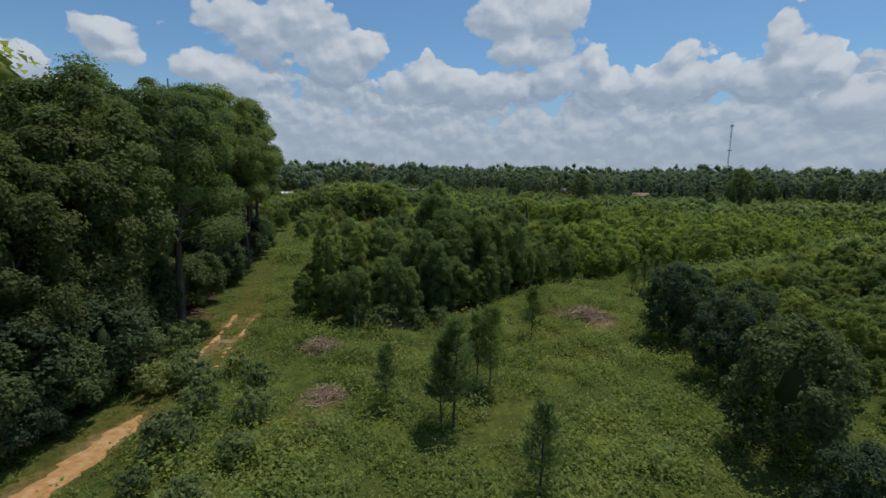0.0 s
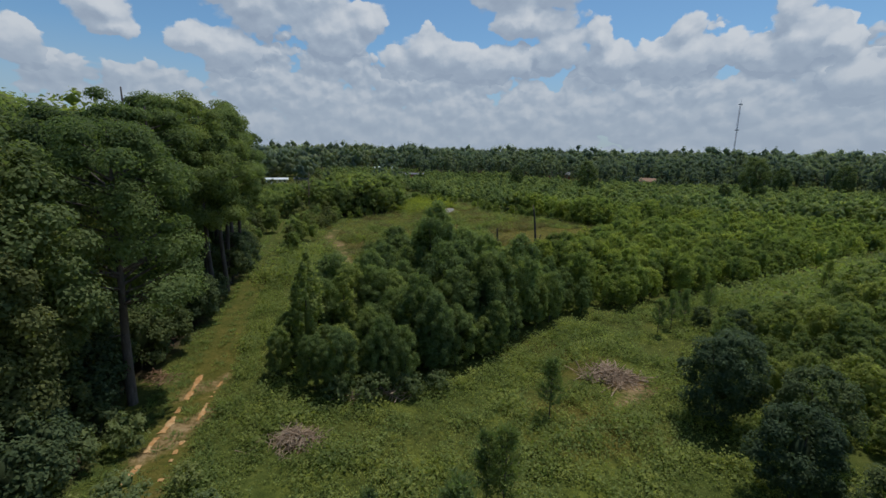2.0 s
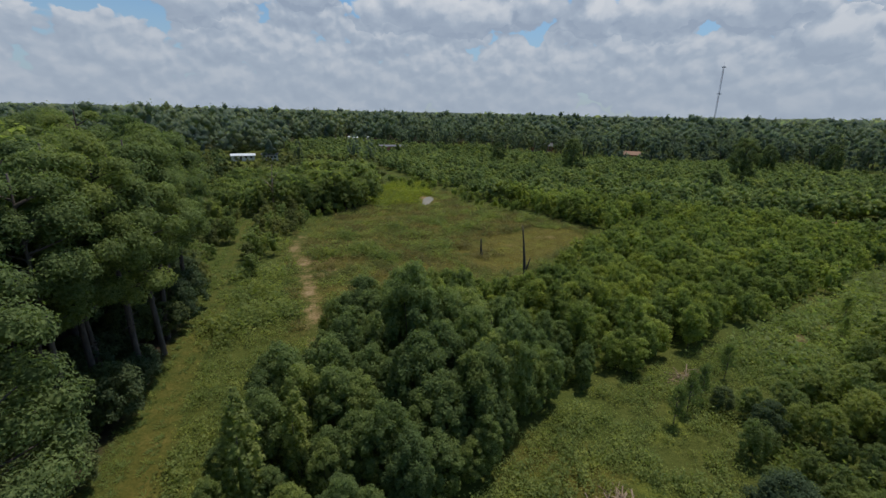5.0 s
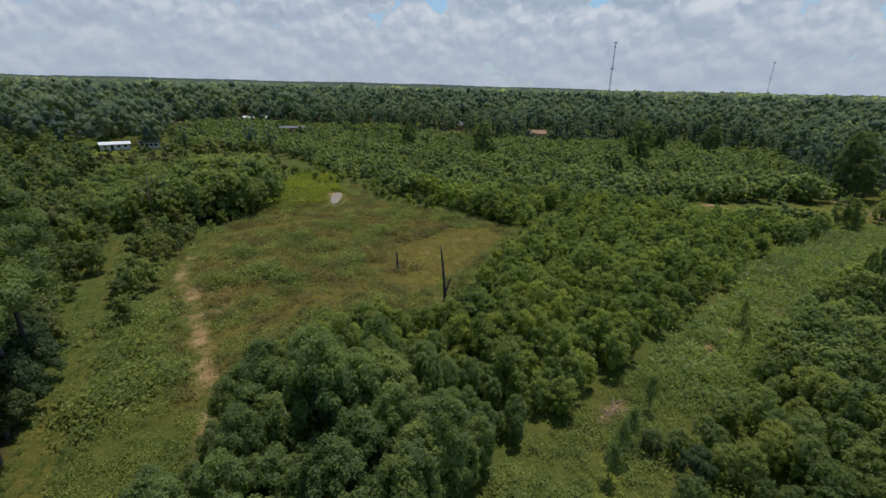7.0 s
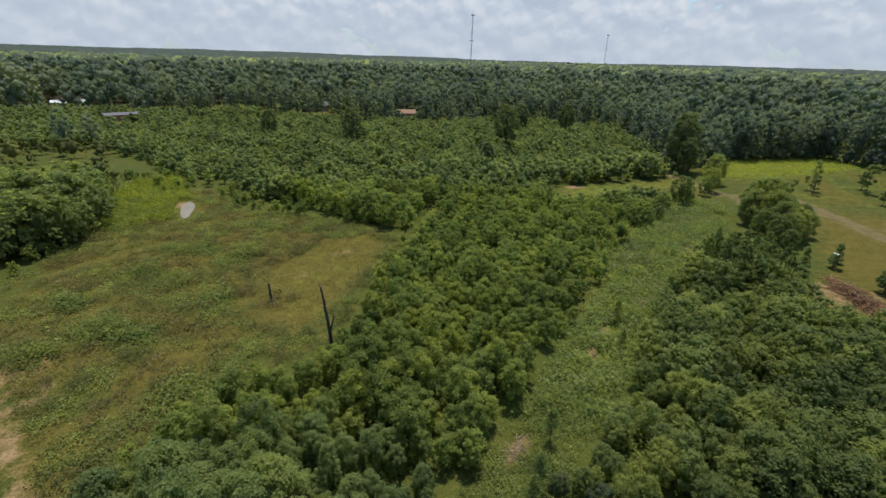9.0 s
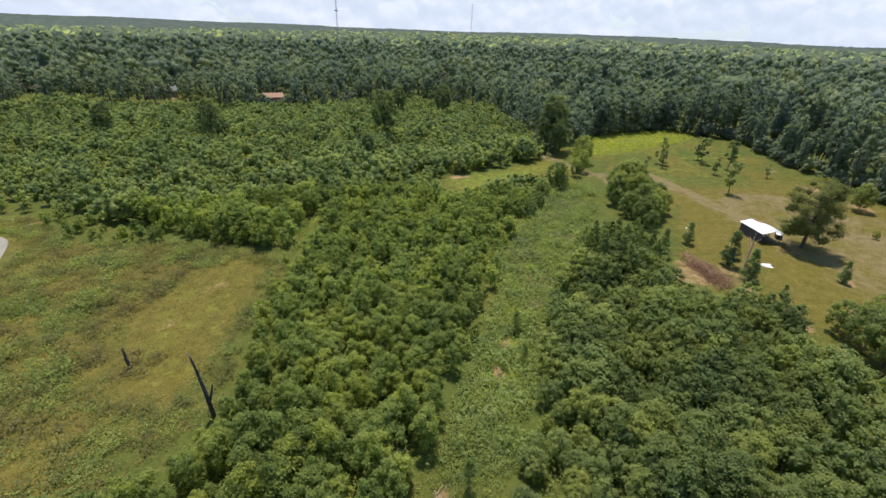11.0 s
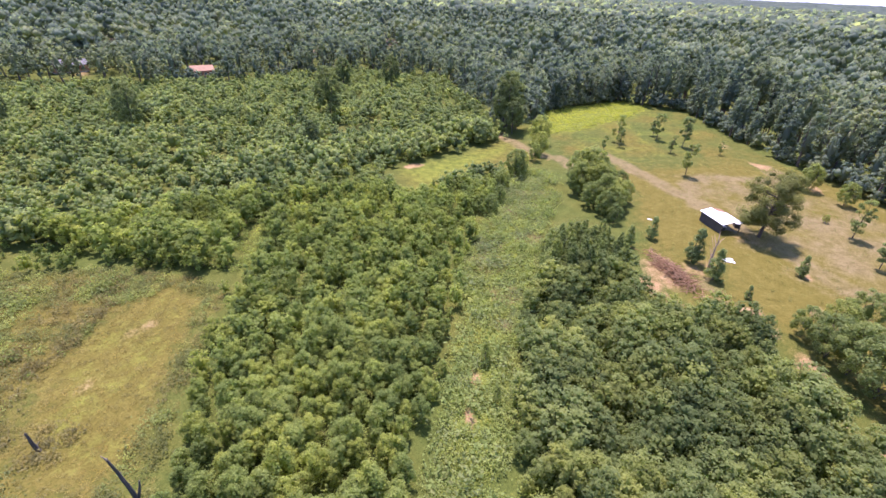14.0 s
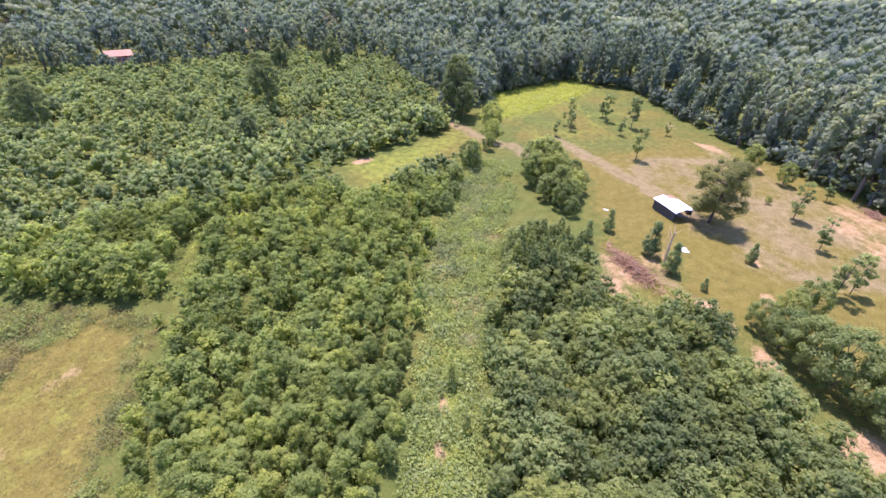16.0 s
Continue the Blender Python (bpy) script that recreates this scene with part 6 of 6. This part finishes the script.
def crate(x, y, sx, sy, sz, turn, label, mat):
    t = thing("storage_box", label, "box", "things stored round the shed", at=(x, y, float(height(x, y))), turn=turn)
    bm_part("body", box(sx, sy, sz, (0, 0, sz / 2), 0.03), mat, t)
    bm_part("lid", box(sx + 0.06, sy + 0.06, 0.06, (0, 0, sz + 0.03), 0.015), TIN if mat is not TIN else BOARD, t)


def panel_heap(x, y, turn, count=3, size=0.75):
    t = thing("sheet_heap", "white metal sheets lying flat on the grass", "metal sheets", at=(x, y, float(height(x, y))), turn=turn, scale=size)
    for k in range(count):
        ob = bm_part("metal_sheet", sheet(0.9, 2.4, 4), TIN, t)
        ob.matrix_basis = pose(0.5 * k - 0.4, 0.3 * (k % 2), 0.08 + 0.05 * k, 2 * k, 0, 15 * k - 10)


shed()
crate(118.4, 50.3, 1.6, 0.9, 0.9, 40, "dark wooden crate stored under the shed roof", DARKBOARD)
crate(120.8, 52.3, 1.2, 1.0, 1.2, 55, "brown wooden crate stored under the shed roof", BOARD)
crate(122.6, 48.0, 1.8, 1.1, 1.0, 20, "dark crate standing beside the shed", DARKBOARD)
panel_heap(104.9, 46.2, 30)
panel_heap(112.6, 63.4, 20, 1, 0.45)


def house(x, y, turn, w, d, h, wall, roof, label, low=False):
    t = thing("house", label, "house", at=(x, y, float(height(x, y))), turn=turn)
    bm_part("wall", box(w, d, h, (0, 0, h / 2)), wall, t)
    bm_part("foundation", box(w + 0.1, d + 0.1, 0.4, (0, 0, 0.05)), CONCRETE, t)
    pitch = 12 if low else 24
    l = (d / 2 + 0.5) / math.cos(radians(pitch))
    for s in (-1, 1):
        bm_part("roof", box(w + 0.9, l, 0.14, (0, s * (d / 4 + 0.25), h + (d / 4) * math.tan(radians(pitch)) + 0.02), 0, (-s * pitch, 0, 0)), roof, t)
    for s in (-1, 1):          # gable ends
        bm = bmesh.new()
        a = [bm.verts.new(p) for p in ((s * w / 2, -d / 2, h), (s * w / 2, d / 2, h), (s * w / 2, 0, h + d / 2 * math.tan(radians(pitch)) - 0.06),
                                       (s * (w / 2 - 0.15), -d / 2, h), (s * (w / 2 - 0.15), d / 2, h), (s * (w / 2 - 0.15), 0, h + d / 2 * math.tan(radians(pitch)) - 0.06))]
        for f in ((0, 1, 2), (5, 4, 3), (0, 3, 4, 1), (1, 4, 5, 2), (2, 5, 3, 0)):
            bm.faces.new([a[i] for i in f])
        bm_part("gable", bm, wall, t)
    for k in range(4):
        for s in (-1, 1):
            if k == 1 and s == -1:
                bm_part("door", box(0.95, 0.06, 2.05, (-w / 2 + w * (k + 0.7) / 4.4, s * (d / 2 + 0.02), 1.05)), DARKBOARD, t)
                continue
            win = bm_part("window", box(1.2, 0.05, 1.1, (-w / 2 + w * (k + 0.7) / 4.4, s * (d / 2 + 0.02), 1.6)), SIDING, t)
            bm_part("pane", box(1.0, 0.03, 0.9, (-w / 2 + w * (k + 0.7) / 4.4, s * (d / 2 + 0.045), 1.6)), GLASS, win)


house(-42, 335, 5, 15, 7, 2.9, SIDING, TIN, "long low house with a pale roof among trees", True)
house(-17, 297, 12, 17, 7, 2.7, BRICKRED, SHINGLE, "low brick house with a grey roof", True)
house(-84, 238, 25, 10, 6, 2.4, SIDING, TIN, "white-roofed house beyond the bushes", True)
house(-73, 243, 15, 7, 5, 2.6, SIDING, SHINGLE, "small grey-roofed outbuilding beside the white-roofed house", True)
house(-60, 322, -10, 12, 7, 2.8, SIDING, SHINGLE, "grey-roofed house at the foot of the wood", True)
house(117, 271, -20, 9, 7, 3.1, BRICKRED, RED_BROWN, "red house with a rusty roof at the wood's edge")
house(190, 278, -35, 11, 7, 3.0, SIDING, RED_BROWN, "small house with a reddish roof among trees")
house(76, 309, -5, 13, 8, 3.0, BRICKRED, SHINGLE, "brick house half hidden by trees")


def mast(x, y, h, side, label):
    t = thing("radio_mast", label, "radio mast", "radio masts", at=(x, y, float(height(x, y))))
    legs = [(side * math.cos(a), side * math.sin(a)) for a in (0.3, 2.394, 4.489)]
    for cx, cy in legs:
        part("leg", tube([(cx, cy, 0), (cx, cy, h)], [0.16, 0.16], 5), STEEL, t)
    step = h / 26
    for k in range(26):
        for i in range(3):
            a, b = legs[i], legs[(i + 1) % 3]
            part("brace", tube([(a[0], a[1], k * step), (b[0], b[1], (k + 1) * step)], [0.07, 0.07], 4), REDPAINT if (k // 4) % 2 else STEEL, t)
    for z in (h * 0.6, h - 1.5):
        bm_part("antenna_platform", box(side * 4.6, side * 4.6, 1.1, (0, 0, z), 0.1), STEEL, t)
    part("lightning_rod", tube([(0, 0, h), (0, 0, h + 5)], [0.1, 0.04], 5), STEEL, t)


mast(690 * math.sin(radians(31.7)), 690 * math.cos(radians(31.7)), 80.0, 0.75, "tall lattice radio mast rising from the woodland")
mast(1400 * math.sin(radians(47.0)), 1400 * math.cos(radians(47.0)), 88.0, 1.0, "distant lattice mast with antenna platforms")


def pole(x, y, turn):
    t = thing("utility_pole", "wooden utility pole with a crossarm", "utility pole", "utility poles", at=(x, y, float(height(x, y))), turn=turn)
    part("shaft", tube([(0, 0, -0.3), (0, 0, 11)], [0.17, 0.11], 7), GREYWOOD, t, smooth=True)
    bm_part("crossarm", box(2.4, 0.12, 0.14, (0, 0.1, 10.3), 0.01), BOARD, t)
    for k in (-1.05, -0.4, 0.4, 1.05):
        part("insulator", tube([(k, 0.1, 10.37), (k, 0.1, 10.6)], [0.06, 0.04], 6), GLASS, t)


pole(-98, 318, 30)
pole(-86, 326, 30)


def puddle():
    """The small grey pool in the yellow weeds."""
    bm = bmesh.new()
    n = 26
    r = np.random.default_rng(5)
    rim = [(1.35 * math.cos(a) * (1 + 0.12 * math.sin(3 * a)), 3.1 * math.sin(a) * (1 + 0.08 * math.cos(2 * a + 1))) for a in np.linspace(0, 2 * math.pi, n, endpoint=False)]
    top = [bm.verts.new((x, y, 0.12)) for x, y in rim]
    low = [bm.verts.new((x * 1.05, y * 1.03, -0.1)) for x, y in rim]
    bm.faces.new(top)
    for k in range(n):
        bm.faces.new((low[k], low[(k + 1) % n], top[(k + 1) % n], top[k]))
    me = bpy.data.meshes.new("pool")
    bm.to_mesh(me)
    bm.free()
    m = rough_material("muddy_water", [(0.3, (0.18, 0.158, 0.118)), (0.7, (0.26, 0.228, 0.17))], 0.6, (1, 1, 1), 0.85, 0.05, 0.01)
    me.materials.append(m)
    ob = tagged(new("water", me), "small pool of muddy grey water", "pool", kind="structure")
    ob.matrix_basis = pose(1.8, 144.8, float(height(1.8, 144.8)), 0, 0, -8) @ Matrix.Diagonal((1, 2.1, 1, 1))


puddle()

# ---- the worn wheel tracks
CLAY = rough_material("orange_clay", [(0.3, (0.27, 0.115, 0.035)), (0.52, (0.46, 0.228, 0.075)), (0.75, (0.62, 0.41, 0.2))], 3.2, (1, 1, 1), 0.95, 0.8, 0.05)


def along(line, step):
    p = np.asarray(line, float)
    seg = np.hypot(*np.diff(p, axis=0).T)
    s = np.concatenate([[0], np.cumsum(seg)])
    q = np.arange(0, s[-1], step)
    xy = np.stack([np.interp(q, s, p[:, 0]), np.interp(q, s, p[:, 1])], 1)
    k = np.ones(15) / 15
    pad = np.concatenate([np.repeat(xy[:1], 7, 0), xy, np.repeat(xy[-1:], 7, 0)])
    return np.stack([np.convolve(pad[:, 0], k, "valid"), np.convolve(pad[:, 1], k, "valid")], 1)


def rut(offset, y0, y1, width, seed, label, broken=(0.62, 0.6)):
    """A ribbon of bare clay with ragged edges, broken where grass has grown over it."""
    c = along(TRACK, 0.2)
    d = unit(np.gradient(c, axis=0))
    side = np.stack([d[:, 1], -d[:, 0]], 1)
    r = np.random.default_rng(int(seed))
    vs, fs, prev = [], [], None
    for i in range(len(c)):
        if not y0 < c[i, 1] < y1:
            prev = None
            continue
        w = width * (broken[0] + broken[1] * float(wobble(c[i, 0] * 3.0, c[i, 1] * 1.0, 3.1, seed))) + r.normal() * 0.05
        w *= min(1.0, (c[i, 1] - y0) / 1.2 + 0.2, (y1 - c[i, 1]) / 1.2 + 0.2)
        if w < 0.05:
            prev = None
            continue
        o = offset + 0.12 * float(wobble(c[i, 0], c[i, 1], 5, seed + 1))
        row = []
        for s in (-1.0, -0.4, 0.3, 1.0):
            x, y = c[i] + side[i] * (o + s * w * r.uniform(0.85, 1.15))
            row.append(len(vs))
            vs.append((x, y, float(height(x, y)) + (0.03 if abs(s) < 1 else 0.012)))
        if prev:
            for k in range(3):
                fs += [(prev[k], prev[k + 1], row[k + 1]), (prev[k], row[k + 1], row[k])]
        prev = row
    me = mesh_of("wheel_rut", vs, fs, [CLAY], smooth=True)
    tagged(new("dirt_track", me), label, "dirt track", kind="structure")


rut(-0.75, 25.0, 39.5, 0.19, 3.0, "sandy wheel rut worn into the grass track")
rut(0.85, 26.0, 38, 0.15, 5.0, "sandy wheel rut worn into the grass track")
rut(0.2, 3.0, 21.2, 0.75, 8.0, "bare orange clay stretch of the track", (0.85, 0.35))
